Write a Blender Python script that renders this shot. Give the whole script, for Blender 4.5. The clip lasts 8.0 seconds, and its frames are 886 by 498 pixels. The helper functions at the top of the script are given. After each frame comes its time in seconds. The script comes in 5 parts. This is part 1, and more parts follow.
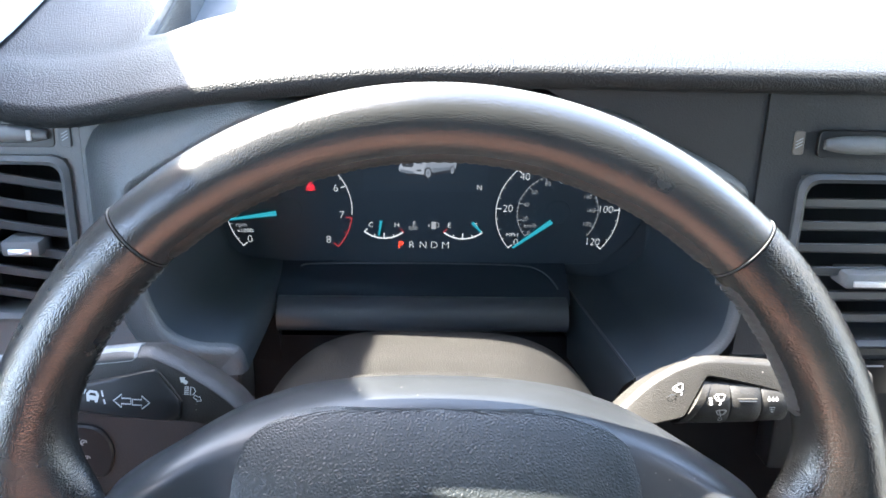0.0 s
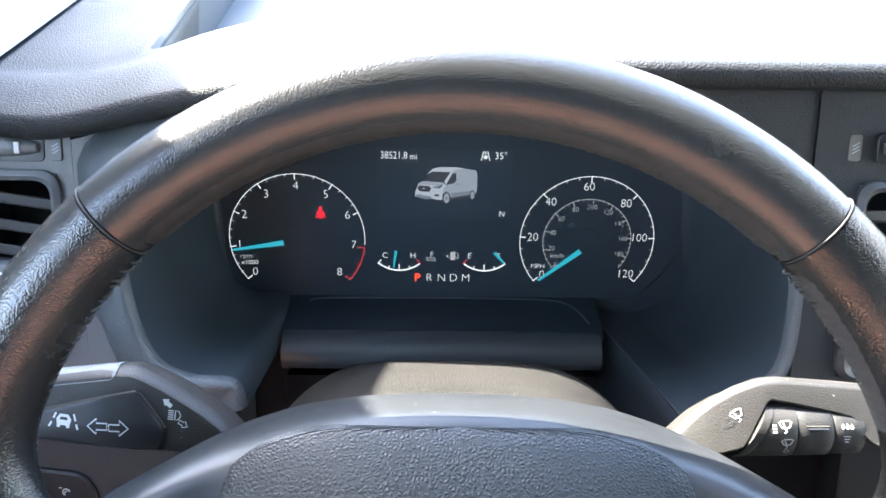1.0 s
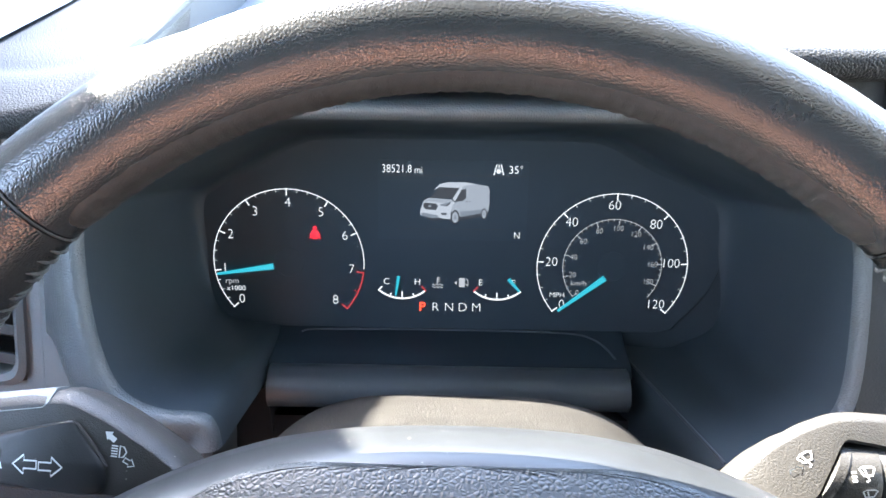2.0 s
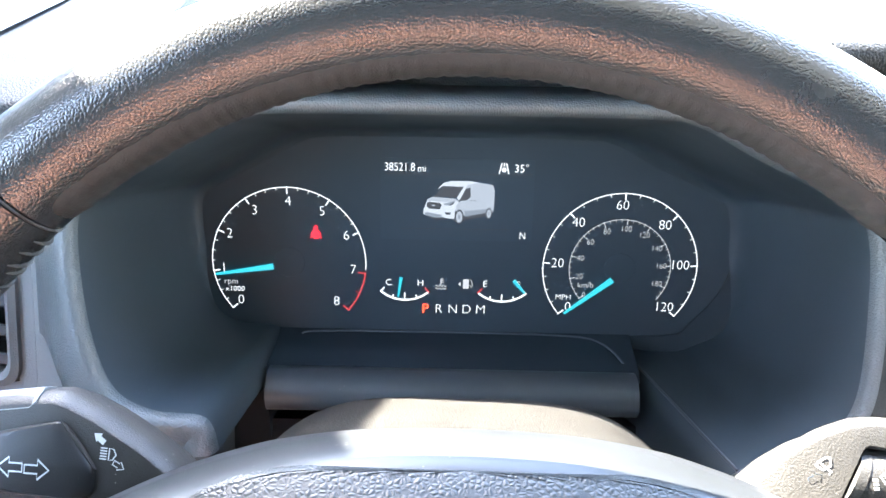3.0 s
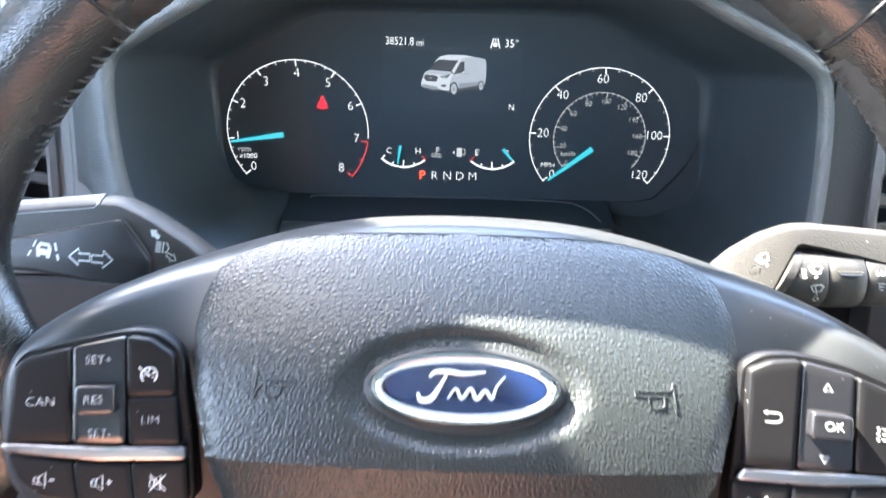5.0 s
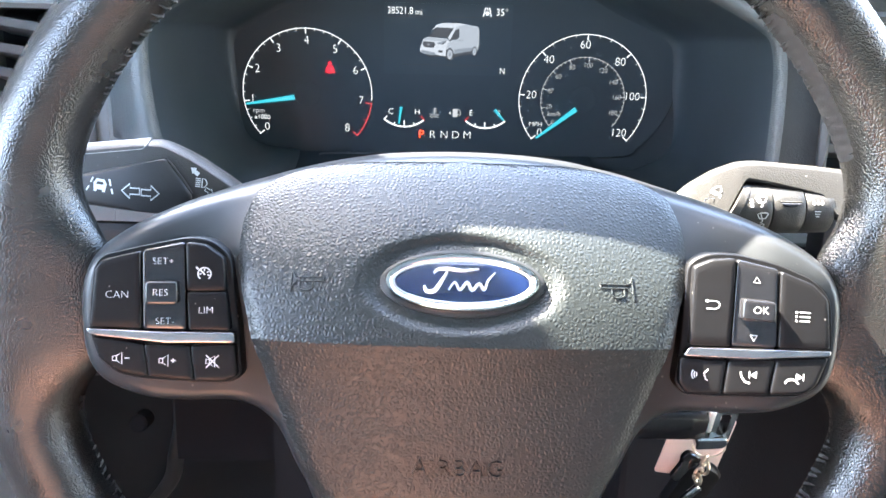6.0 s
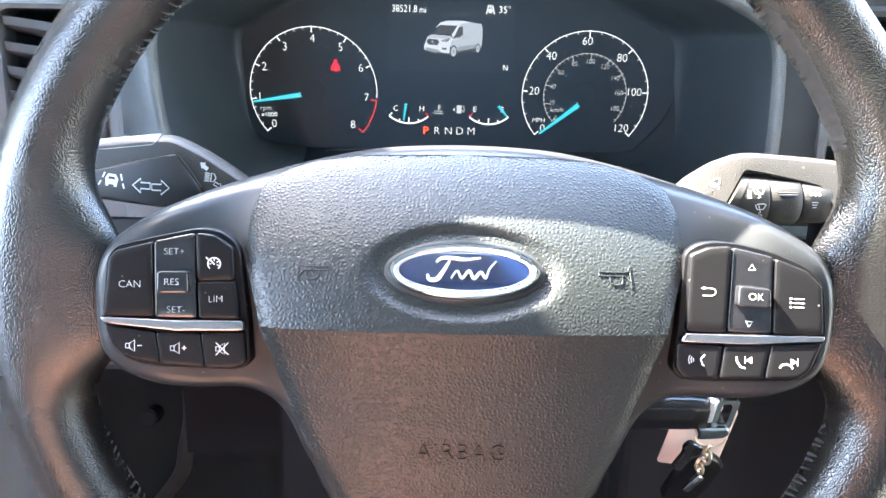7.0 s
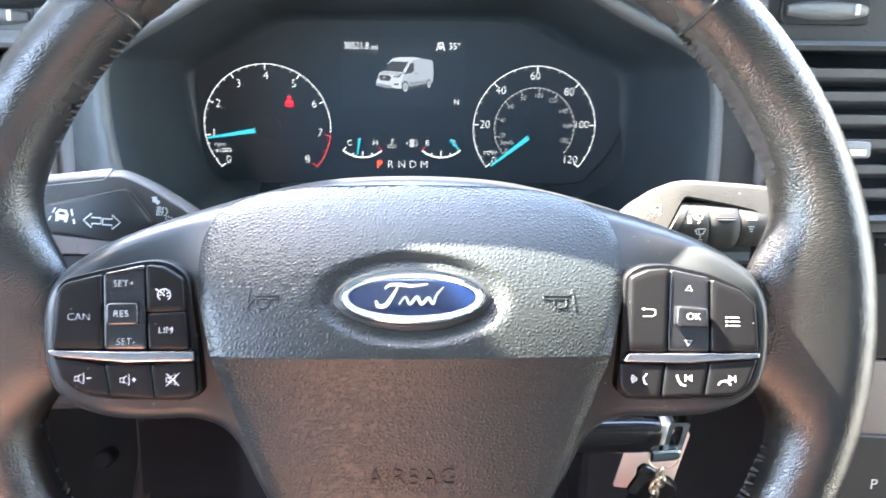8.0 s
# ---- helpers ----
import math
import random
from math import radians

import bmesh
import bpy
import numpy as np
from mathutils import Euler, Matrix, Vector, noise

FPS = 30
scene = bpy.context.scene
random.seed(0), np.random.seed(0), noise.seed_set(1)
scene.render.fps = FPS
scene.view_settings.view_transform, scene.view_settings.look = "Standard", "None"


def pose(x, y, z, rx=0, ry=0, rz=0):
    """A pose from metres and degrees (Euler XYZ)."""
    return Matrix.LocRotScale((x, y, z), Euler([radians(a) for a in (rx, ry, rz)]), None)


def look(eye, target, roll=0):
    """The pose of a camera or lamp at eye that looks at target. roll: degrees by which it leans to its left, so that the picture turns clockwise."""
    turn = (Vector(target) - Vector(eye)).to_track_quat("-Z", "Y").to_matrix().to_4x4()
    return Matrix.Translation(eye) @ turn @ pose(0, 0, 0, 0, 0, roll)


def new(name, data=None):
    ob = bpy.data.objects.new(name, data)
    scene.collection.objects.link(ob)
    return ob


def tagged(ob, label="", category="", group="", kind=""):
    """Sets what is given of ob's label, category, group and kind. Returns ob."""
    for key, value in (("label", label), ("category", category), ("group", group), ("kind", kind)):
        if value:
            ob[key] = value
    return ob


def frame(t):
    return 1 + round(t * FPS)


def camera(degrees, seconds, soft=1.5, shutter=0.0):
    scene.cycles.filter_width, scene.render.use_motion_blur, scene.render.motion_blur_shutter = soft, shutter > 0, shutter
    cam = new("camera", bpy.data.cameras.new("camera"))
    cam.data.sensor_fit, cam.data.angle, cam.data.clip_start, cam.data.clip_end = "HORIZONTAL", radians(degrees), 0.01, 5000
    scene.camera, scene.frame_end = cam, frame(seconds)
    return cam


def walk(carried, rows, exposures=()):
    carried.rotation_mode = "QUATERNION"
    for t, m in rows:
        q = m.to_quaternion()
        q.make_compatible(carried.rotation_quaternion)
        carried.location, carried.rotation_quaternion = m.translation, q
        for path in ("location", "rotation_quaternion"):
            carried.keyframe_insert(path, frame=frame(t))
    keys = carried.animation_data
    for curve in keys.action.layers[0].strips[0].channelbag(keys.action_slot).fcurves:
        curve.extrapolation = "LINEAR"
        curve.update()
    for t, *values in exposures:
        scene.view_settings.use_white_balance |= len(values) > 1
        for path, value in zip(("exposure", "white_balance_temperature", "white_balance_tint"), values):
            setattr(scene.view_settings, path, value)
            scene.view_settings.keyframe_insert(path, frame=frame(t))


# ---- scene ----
cam = camera(57.22, 8.0, shutter=0.5)
PATH = [
    (0, (-0.0134, 0.0739, 1.2341), (0.0762, 1.6257, -0.0244), 2.75),
    (0.5, (-0.0127, 0.0802, 1.2081), (0.0556, 1.6933, 0.0277), 2.00),
    (1, (-0.0110, 0.0907, 1.1761), (0.0281, 1.7591, 0.0738), 1.34),
    (1.5, (-0.0047, 0.1088, 1.1449), (0.0067, 1.8203, 0.1102), 0.94),
    (2, (-0.0056, 0.1317, 1.1257), (-0.0031, 1.8713, 0.1390), 1.06),
    (3.5, (-0.0050, 0.1404, 1.1153), (-0.0148, 1.8881, 0.1429), 1.10),
    (4, (-0.0049, 0.1299, 1.1098), (-0.0094, 1.8602, 0.1068), 1.16),
    (4.5, (-0.0068, 0.1074, 1.0991), (0.0065, 1.8096, 0.0493), 1.49),
    (5, (-0.0113, 0.0701, 1.1018), (0.0213, 1.7383, -0.0010), 2.06),
    (5.2, (-0.0139, 0.0522, 1.1056), (0.0306, 1.7118, -0.0096), 2.26),
    (6.3, (-0.0143, 0.0040, 1.1143), (0.0298, 1.6444, -0.0289), 1.93),
    (6.5, (-0.0129, 0.0030, 1.1148), (0.0249, 1.6407, -0.0325), 1.74),
    (7, (-0.0126, -0.0004, 1.1150), (0.0172, 1.6444, -0.0225), 1.44),
    (7.5, (-0.0099, -0.0047, 1.1171), (0.0378, 1.6569, 0.0049), 1.49),
    (8, (-0.0067, -0.0092, 1.1165), (0.1140, 1.6818, 0.0554), 2.06),
]
walk(cam, [(t, look(eye, target, roll)) for t, eye, target, roll in PATH], exposures=[(0, 4.93, 6560, 10), (1.0, 4.97, 6560, 10), (2.0, 5.40, 6620, 10), (3.5, 5.97, 6680, 9), (5.0, 5.70, 6830, 9), (6.5, 5.80, 6950, 10), (8.0, 5.86, 6920, 9)])

# ---- light ----
SUN_ELEV, SUN_AZ = 43.5, -55.5            # degrees above the horizon, degrees to the right of straight ahead
world = bpy.data.worlds.new("sky")
scene.world = world
world.use_nodes = True
wn = world.node_tree.nodes
wl = world.node_tree.links
sky = wn.new("ShaderNodeTexSky")
sky.sky_type = 'NISHITA'
sky.sun_disc = False
sky.dust_density = 1.5
sky.ozone_density = 0.5
sky.sun_elevation = radians(SUN_ELEV)
sky.sun_rotation = radians(SUN_AZ % 360)
wn["Background"].inputs["Strength"].default_value = 0.15
wl.new(sky.outputs[0], wn["Background"].inputs["Color"])

sun_data = bpy.data.lights.new("sun", 'SUN')
sun_data.energy = 4.6
sun_data.angle = radians(0.55)
sun_data.color = (1.0, 0.95, 0.87)
sun = new("sun", sun_data)
ce, se = math.cos(radians(SUN_ELEV)), math.sin(radians(SUN_ELEV))
sa, ca = math.sin(radians(SUN_AZ)), math.cos(radians(SUN_AZ))
sun.matrix_world = look((sa * ce * 3, ca * ce * 3, 1 + se * 3), (0, 0, 1))


# ---- materials ----
def material(name, color, rough=0.5, metal=0.0, spec=0.5, vary=0.25, vary_scale=18.0, bump=0.0, bump_scale=900.0,
             bump_kind="noise", bump_dist=0.0006, coat=0.0, dust=0.0, rough_vary=0.12):
    """A surface with colour mottling at one scale, fine relief at another and, where wanted, specks of dust."""
    m = bpy.data.materials.new(name)
    m.use_nodes = True
    nt = m.node_tree
    bs = nt.nodes["Principled BSDF"]
    bs.inputs["Metallic"].default_value = metal
    bs.inputs["Specular IOR Level"].default_value = spec
    bs.inputs["Coat Weight"].default_value = coat
    tc = nt.nodes.new("ShaderNodeTexCoord")
    n1 = nt.nodes.new("ShaderNodeTexNoise")
    n1.inputs["Scale"].default_value = vary_scale
    n1.inputs["Detail"].default_value = 6.0
    nt.links.new(tc.outputs["Object"], n1.inputs["Vector"])
    mix = nt.nodes.new("ShaderNodeMix")
    mix.data_type = 'RGBA'
    lo = tuple(c * (1 - vary) for c in color)
    hi = tuple(min(1.0, c * (1 + vary)) for c in color)
    mix.inputs["A"].default_value = (*lo, 1)
    mix.inputs["B"].default_value = (*hi, 1)
    nt.links.new(n1.outputs["Fac"], mix.inputs["Factor"])
    col = mix.outputs["Result"]
    if dust > 0:
        n3 = nt.nodes.new("ShaderNodeTexVoronoi")
        n3.inputs["Scale"].default_value = 260.0
        nt.links.new(tc.outputs["Object"], n3.inputs["Vector"])
        n4 = nt.nodes.new("ShaderNodeTexNoise")
        n4.inputs["Scale"].default_value = 60.0
        nt.links.new(tc.outputs["Object"], n4.inputs["Vector"])
        thr = nt.nodes.new("ShaderNodeMapRange")
        thr.inputs["From Min"].default_value = 0.5
        thr.inputs["From Max"].default_value = 0.75
        thr.inputs["To Min"].default_value = 0.02
        thr.inputs["To Max"].default_value = 0.16
        nt.links.new(n4.outputs["Fac"], thr.inputs["Value"])
        lt = nt.nodes.new("ShaderNodeMath")
        lt.operation = 'LESS_THAN'
        nt.links.new(n3.outputs["Distance"], lt.inputs[0])
        nt.links.new(thr.outputs["Result"], lt.inputs[1])
        sc = nt.nodes.new("ShaderNodeMath")
        sc.operation = 'MULTIPLY'
        sc.inputs[1].default_value = dust
        nt.links.new(lt.outputs[0], sc.inputs[0])
        mx = nt.nodes.new("ShaderNodeMix")
        mx.data_type = 'RGBA'
        mx.inputs["B"].default_value = (0.45, 0.42, 0.38, 1)
        nt.links.new(sc.outputs[0], mx.inputs["Factor"])
        nt.links.new(col, mx.inputs["A"])
        col = mx.outputs["Result"]
    nt.links.new(col, bs.inputs["Base Color"])
    rr = nt.nodes.new("ShaderNodeMapRange")
    rr.inputs["To Min"].default_value = max(0.02, rough - rough_vary)
    rr.inputs["To Max"].default_value = min(1.0, rough + rough_vary)
    nt.links.new(n1.outputs["Fac"], rr.inputs["Value"])
    nt.links.new(rr.outputs["Result"], bs.inputs["Roughness"])
    if bump > 0:
        if bump_kind in ("leather", "creased"):
            v = nt.nodes.new("ShaderNodeTexVoronoi")
            if bump_kind == "creased":
                v.feature = 'DISTANCE_TO_EDGE'
            v.inputs["Scale"].default_value = bump_scale
            v.inputs["Randomness"].default_value = 0.9
            w = nt.nodes.new("ShaderNodeTexNoise")
            w.inputs["Scale"].default_value = bump_scale * 0.5
            nt.links.new(tc.outputs["Object"], w.inputs["Vector"])
            ad = nt.nodes.new("ShaderNodeVectorMath")
            ad.operation = 'MULTIPLY_ADD'
            ad.inputs[1].default_value = (0.3 / bump_scale,) * 3
            nt.links.new(w.outputs["Color"], ad.inputs[0])
            nt.links.new(tc.outputs["Object"], ad.inputs[2])
            nt.links.new(ad.outputs[0], v.inputs["Vector"])
            pw = nt.nodes.new("ShaderNodeMapRange")
            pw.inputs["From Min"].default_value = 0.25
            pw.inputs["From Max"].default_value = 0.85
            pw.inputs["To Min"].default_value = 1.0
            pw.inputs["To Max"].default_value = 0.0
            if bump_kind == "creased":
                pw.inputs["From Min"].default_value = 0.0
                pw.inputs["From Max"].default_value = 0.42
                pw.inputs["To Min"].default_value = 0.0
                pw.inputs["To Max"].default_value = 1.0
            pw.interpolation_type = 'SMOOTHSTEP'
            nt.links.new(v.outputs["Distance"], pw.inputs["Value"])
            h = pw.outputs["Result"]
        else:
            v = nt.nodes.new("ShaderNodeTexNoise")
            v.inputs["Scale"].default_value = bump_scale
            v.inputs["Detail"].default_value = 3.0
            nt.links.new(tc.outputs["Object"], v.inputs["Vector"])
            h = v.outputs["Fac"]
        b = nt.nodes.new("ShaderNodeBump")
        b.inputs["Strength"].default_value = bump
        b.inputs["Distance"].default_value = bump_dist
        nt.links.new(h, b.inputs["Height"])
        nt.links.new(b.outputs["Normal"], bs.inputs["Normal"])
    return m


def glow(name, color, strength):
    strength = strength * 0.0455
    m = bpy.data.materials.new(name)
    m.use_nodes = True
    bs = m.node_tree.nodes["Principled BSDF"]
    bs.inputs["Base Color"].default_value = (0.02, 0.02, 0.02, 1)
    bs.inputs["Roughness"].default_value = 0.3
    bs.inputs["Emission Color"].default_value = (*color, 1)
    bs.inputs["Emission Strength"].default_value = strength
    return m


LEATHER = material("rim_leather", (0.0140, 0.0146, 0.0144), 0.23, spec=0.56, bump=0.30, bump_scale=1250, bump_kind="leather", bump_dist=0.00025, vary=0.3)
LEATHER_WORN = material("worn_leather", (0.0112, 0.0116, 0.0112), 0.24, spec=0.60, bump=0.38, bump_scale=1120, bump_kind="leather", bump_dist=0.00028, vary=0.4, vary_scale=60)
# Right grip's copy of the worn leather, tone and gloss set for grazing sun.
LEATHER_SUNSIDE = material("sunside_leather", (0.0090, 0.0089, 0.0082), 0.19, spec=0.52, bump=0.44, bump_scale=1050, bump_kind="leather", bump_dist=0.00028, vary=0.4, vary_scale=60)
LACE = material("dull_lacing", (0.024, 0.024, 0.0245), 0.75, spec=0.35, bump=0.4, bump_scale=1500, vary=0.4, vary_scale=300)
SUEDE = material("rubbed_leather_edge", (0.016, 0.0164, 0.0164), 0.60, spec=0.32, bump=0.6, bump_scale=1500, bump_dist=0.0003, vary=0.35, vary_scale=180)
PAD = material("pad_vinyl", (0.0092, 0.0114, 0.0119), 0.37, spec=0.31, bump=0.36, bump_scale=570, bump_kind="creased", bump_dist=0.00045, rough_vary=0.05)
SATIN = material("satin_plastic", (0.0140, 0.0155, 0.0170), 0.36, spec=0.26, bump=0.1, bump_scale=1800, bump_dist=0.0003, dust=0.12, rough_vary=0.06)
DASH = material("dash_grain", (0.0165, 0.0178, 0.0187), 0.50, spec=0.17, bump=0.55, bump_scale=820, bump_kind="leather", bump_dist=0.0005, vary=0.12)
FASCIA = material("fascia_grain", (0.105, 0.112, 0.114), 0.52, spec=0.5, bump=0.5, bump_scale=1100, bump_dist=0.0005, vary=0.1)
SLAT = material("slat_plastic", (0.048, 0.053, 0.056), 0.5, spec=0.45, bump=0.2, bump_scale=1500, vary=0.15)
DUCT = material("duct_plastic", (0.062, 0.067, 0.071), 0.7, spec=0.3, bump=0.2, bump_scale=700, vary=0.2)
BEZEL_DARK = material("dark_bezel_plastic", (0.032, 0.035, 0.037), 0.45, spec=0.45, bump=0.15, bump_scale=1500, vary=0.1)
# Copy of the fascia plastic, darkened because the right side gets less light.
FASCIA_SHADED = material("shaded_fascia_grain", (0.0175, 0.0195, 0.0215), 0.52, spec=0.38, bump=0.6, bump_scale=900, bump_dist=0.0006, vary=0.1)
HOOD = material("hood_grain", (0.062, 0.070, 0.074), 0.42, spec=0.6, bump=0.4, bump_scale=900, bump_kind="leather", bump_dist=0.0004, vary=0.12)
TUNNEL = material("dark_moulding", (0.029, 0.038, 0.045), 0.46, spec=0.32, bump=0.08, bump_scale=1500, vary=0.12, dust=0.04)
RECESS = material("recess_plastic", (0.018, 0.025, 0.032), 0.55, spec=0.2, bump=0.1, bump_scale=1200, vary=0.2)
BAR = material("bar_plastic", (0.046, 0.051, 0.058), 0.38, spec=0.5, bump=0.08, bump_scale=1800, vary=0.12, dust=0.06)
SHROUD = material("shroud_plastic", (0.0255, 0.0247, 0.0228), 0.62, spec=0.10, bump=0.7, bump_scale=1000, bump_dist=0.0006, dust=0.35)
STALK = material("stalk_plastic", (0.0150, 0.0145, 0.0135), 0.55, spec=0.35, bump=0.6, bump_scale=1300, bump_dist=0.0004, dust=0.22)
DUSTY = material("dusty_plastic", (0.0150, 0.0142, 0.0126), 0.55, spec=0.32, bump=0.6, bump_scale=1300, bump_dist=0.0004, dust=0.3)
MATTE = material("matt_black_plastic", (0.009, 0.010, 0.012), 0.8, spec=0.1, bump=0.4, bump_scale=900, vary=0.3)
BLACK = material("black_plastic", (0.0125, 0.0130, 0.0140), 0.38, spec=0.34, bump=0.15, bump_scale=1600, dust=0.12)
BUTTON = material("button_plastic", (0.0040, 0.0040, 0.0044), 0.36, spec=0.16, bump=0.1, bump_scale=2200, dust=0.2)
GLOSS = material("gloss_black", (0.008, 0.008, 0.009), 0.16, spec=0.5, vary=0.1, dust=0.08, rough_vary=0.05)
CHROME = material("bright_chrome", (0.50, 0.50, 0.50), 0.09, metal=1.0, vary=0.04, rough_vary=0.04)
STRIP = material("satin_strip", (0.31, 0.30, 0.30), 0.24, metal=1.0, vary=0.08, rough_vary=0.06)
SILVER = material("silver_paint", (0.80, 0.79, 0.78), 0.3, metal=0.8, vary=0.06, dust=0.15)
BLUE = material("blue_enamel", (0.0024, 0.0072, 0.030), 0.12, spec=0.6, coat=1.0, vary=0.3, dust=0.25, rough_vary=0.04)
PRINT = material("white_print", (0.42, 0.43, 0.43), 0.5, vary=0.05)
PRINT_DIM = material("grey_print", (0.30, 0.33, 0.36), 0.5, vary=0.05)
GLASSY = material("cluster_face", (0.032, 0.042, 0.050), 0.5, spec=0.25, vary=0.12, rough_vary=0.08)
SCREEN = material("screen_face", (0.035, 0.046, 0.055), 0.5, spec=0.25, vary=0.1)
LIGHT_TRIM = material("light_trim", (0.110, 0.100, 0.088), 0.5, bump=0.3, bump_scale=1200, vary=0.08, dust=0.1)
LOWER = material("lower_panel", (0.031, 0.032, 0.033), 0.55, spec=0.2, bump=0.5, bump_scale=800, vary=0.1)
CARPET = material("footwell_carpet", (0.0115, 0.0140, 0.0165), 0.95, spec=0.15, bump=0.8, bump_scale=900, vary=0.4)
BROWN = material("brown_fabric", (0.37, 0.188, 0.135), 0.85, bump=0.6, bump_scale=700, vary=0.2)
REAR = material("grey_lining", (0.024, 0.026, 0.026), 0.85, bump=0.3, bump_scale=500, vary=0.1)
REAR_PALE = material("blue_grey_lining", (0.036, 0.056, 0.074), 0.85, bump=0.3, bump_scale=500, vary=0.1)
HEADLINER = material("pale_headliner", (0.155, 0.215, 0.255), 0.9, bump=0.3, bump_scale=500, vary=0.06)
DENIM = material("grey_green_fabric", (0.11, 0.135, 0.130), 0.9, bump=0.6, bump_scale=900, vary=0.2)
LINING = material("pale_lining", (0.22, 0.23, 0.235), 0.85, bump=0.3, bump_scale=500, vary=0.06)
CARD = material("pale_card", (0.66, 0.52, 0.47), 0.55, vary=0.06)
BRASS = material("worn_brass", (0.60, 0.52, 0.42), 0.3, metal=1.0, vary=0.25)
GROUND = material("pale_ground", (0.32, 0.30, 0.27), 0.9, spec=0.3, vary=0.15, vary_scale=0.6, bump=0.3, bump_scale=40, bump_dist=0.004)
G_WHITE = glow("lit_white", (0.84, 0.92, 1.0), 0.78)
G_GEAR = glow("lit_gear_red", (1.0, 0.07, 0.03), 1.7)
G_GREY = glow("lit_grey", (0.70, 0.76, 0.85), 0.42)
G_RED = glow("lit_red", (1.0, 0.02, 0.05), 0.9)
G_RED_DIM = glow("lit_red_scale", (0.85, 0.08, 0.10), 0.45)
G_CYAN = glow("lit_cyan", (0.03, 0.52, 0.68), 0.60)
G_LINE = glow("lit_line", (0.5, 0.55, 0.6), 0.12)
VAN_LIGHT = glow("picture_pale", (0.56, 0.64, 0.76), 0.50)
VAN_SIDE = glow("picture_side", (0.46, 0.54, 0.66), 0.42)
VAN_MID = glow("picture_shade", (0.27, 0.33, 0.42), 0.42)
VAN_DARK = glow("picture_dark", (0.05, 0.06, 0.08), 0.4)


# ---- mesh helpers ----
def to_mesh(name, bm, smooth=True, sharp=40):
    me = bpy.data.meshes.new(name)
    bmesh.ops.recalc_face_normals(bm, faces=bm.faces)
    for e in bm.edges:
        if len(e.link_faces) == 2 and e.calc_face_angle(0.0) > radians(sharp):
            e.smooth = False
    for f in bm.faces:
        f.smooth = smooth
    bm.to_mesh(me)
    bm.free()
    return me


def part(name, bm, material, parent, label="", m=None, smooth=True, sharp=40):
    """Links a bmesh, or a mesh, as one mesh object under a thing or a part."""
    me = bm if isinstance(bm, bpy.types.Mesh) else to_mesh(name, bm, smooth, sharp)
    me.materials.clear()
    me.materials.append(material)
    ob = new(name, me)
    ob.parent = parent
    if m is not None:
        ob.matrix_basis = m
    if label:
        tagged(ob, label=label)
    return ob


def thing(name, m, label, category, group="", kind=""):
    return_ob = new(name)
    return_ob.empty_display_size = 0.02
    return_ob.matrix_basis = m
    tagged(return_ob, label=label, category=category, group=group, kind=kind)
    return return_ob


def loop_through(ctrl, per=8, closed=True):
    """A smooth curve (Catmull-Rom) through control points of two or three numbers."""
    c = [Vector(p) for p in ctrl]
    n = len(c)
    out = []
    for i in range(n if closed else n - 1):
        if closed:
            p0, p1, p2, p3 = c[i - 1], c[i], c[(i + 1) % n], c[(i + 2) % n]
        else:
            p0, p1, p2, p3 = c[max(i - 1, 0)], c[i], c[i + 1], c[min(i + 2, n - 1)]
        for k in range(per):
            t = k / per
            out.append(0.5 * ((2 * p1) + (p2 - p0) * t + (2 * p0 - 5 * p1 + 4 * p2 - p3) * t * t + (3 * p1 - p0 - 3 * p2 + p3) * t ** 3))
    if not closed:
        out.append(c[-1])
    return out


def rounded(corners, r, seg=4):
    """A polygon with its corners rounded to the radius r."""
    pts = [Vector(p) for p in corners]
    out = []
    n = len(pts)
    for i in range(n):
        a, b, c = pts[i - 1], pts[i], pts[(i + 1) % n]
        d1, d2 = (a - b), (c - b)
        l = min(r, d1.length * 0.45, d2.length * 0.45)
        s, e = b + d1.normalized() * l, b + d2.normalized() * l
        for k in range(seg + 1):
            t = k / seg
            out.append(s * (1 - t) ** 2 + b * 2 * t * (1 - t) + e * t * t)
    return out


def skin(bm, rings, closed=True, cap_first=False, cap_last=False):
    vs = [[bm.verts.new(p) for p in ring] for ring in rings]
    for a, b in zip(vs, vs[1:]):
        n = len(a)
        for i in range(n if closed else n - 1):
            j = (i + 1) % n
            bm.faces.new((a[i], a[j], b[j], b[i]))
    if cap_first:
        bm.faces.new(vs[0])
    if cap_last:
        bm.faces.new(vs[-1])
    return vs


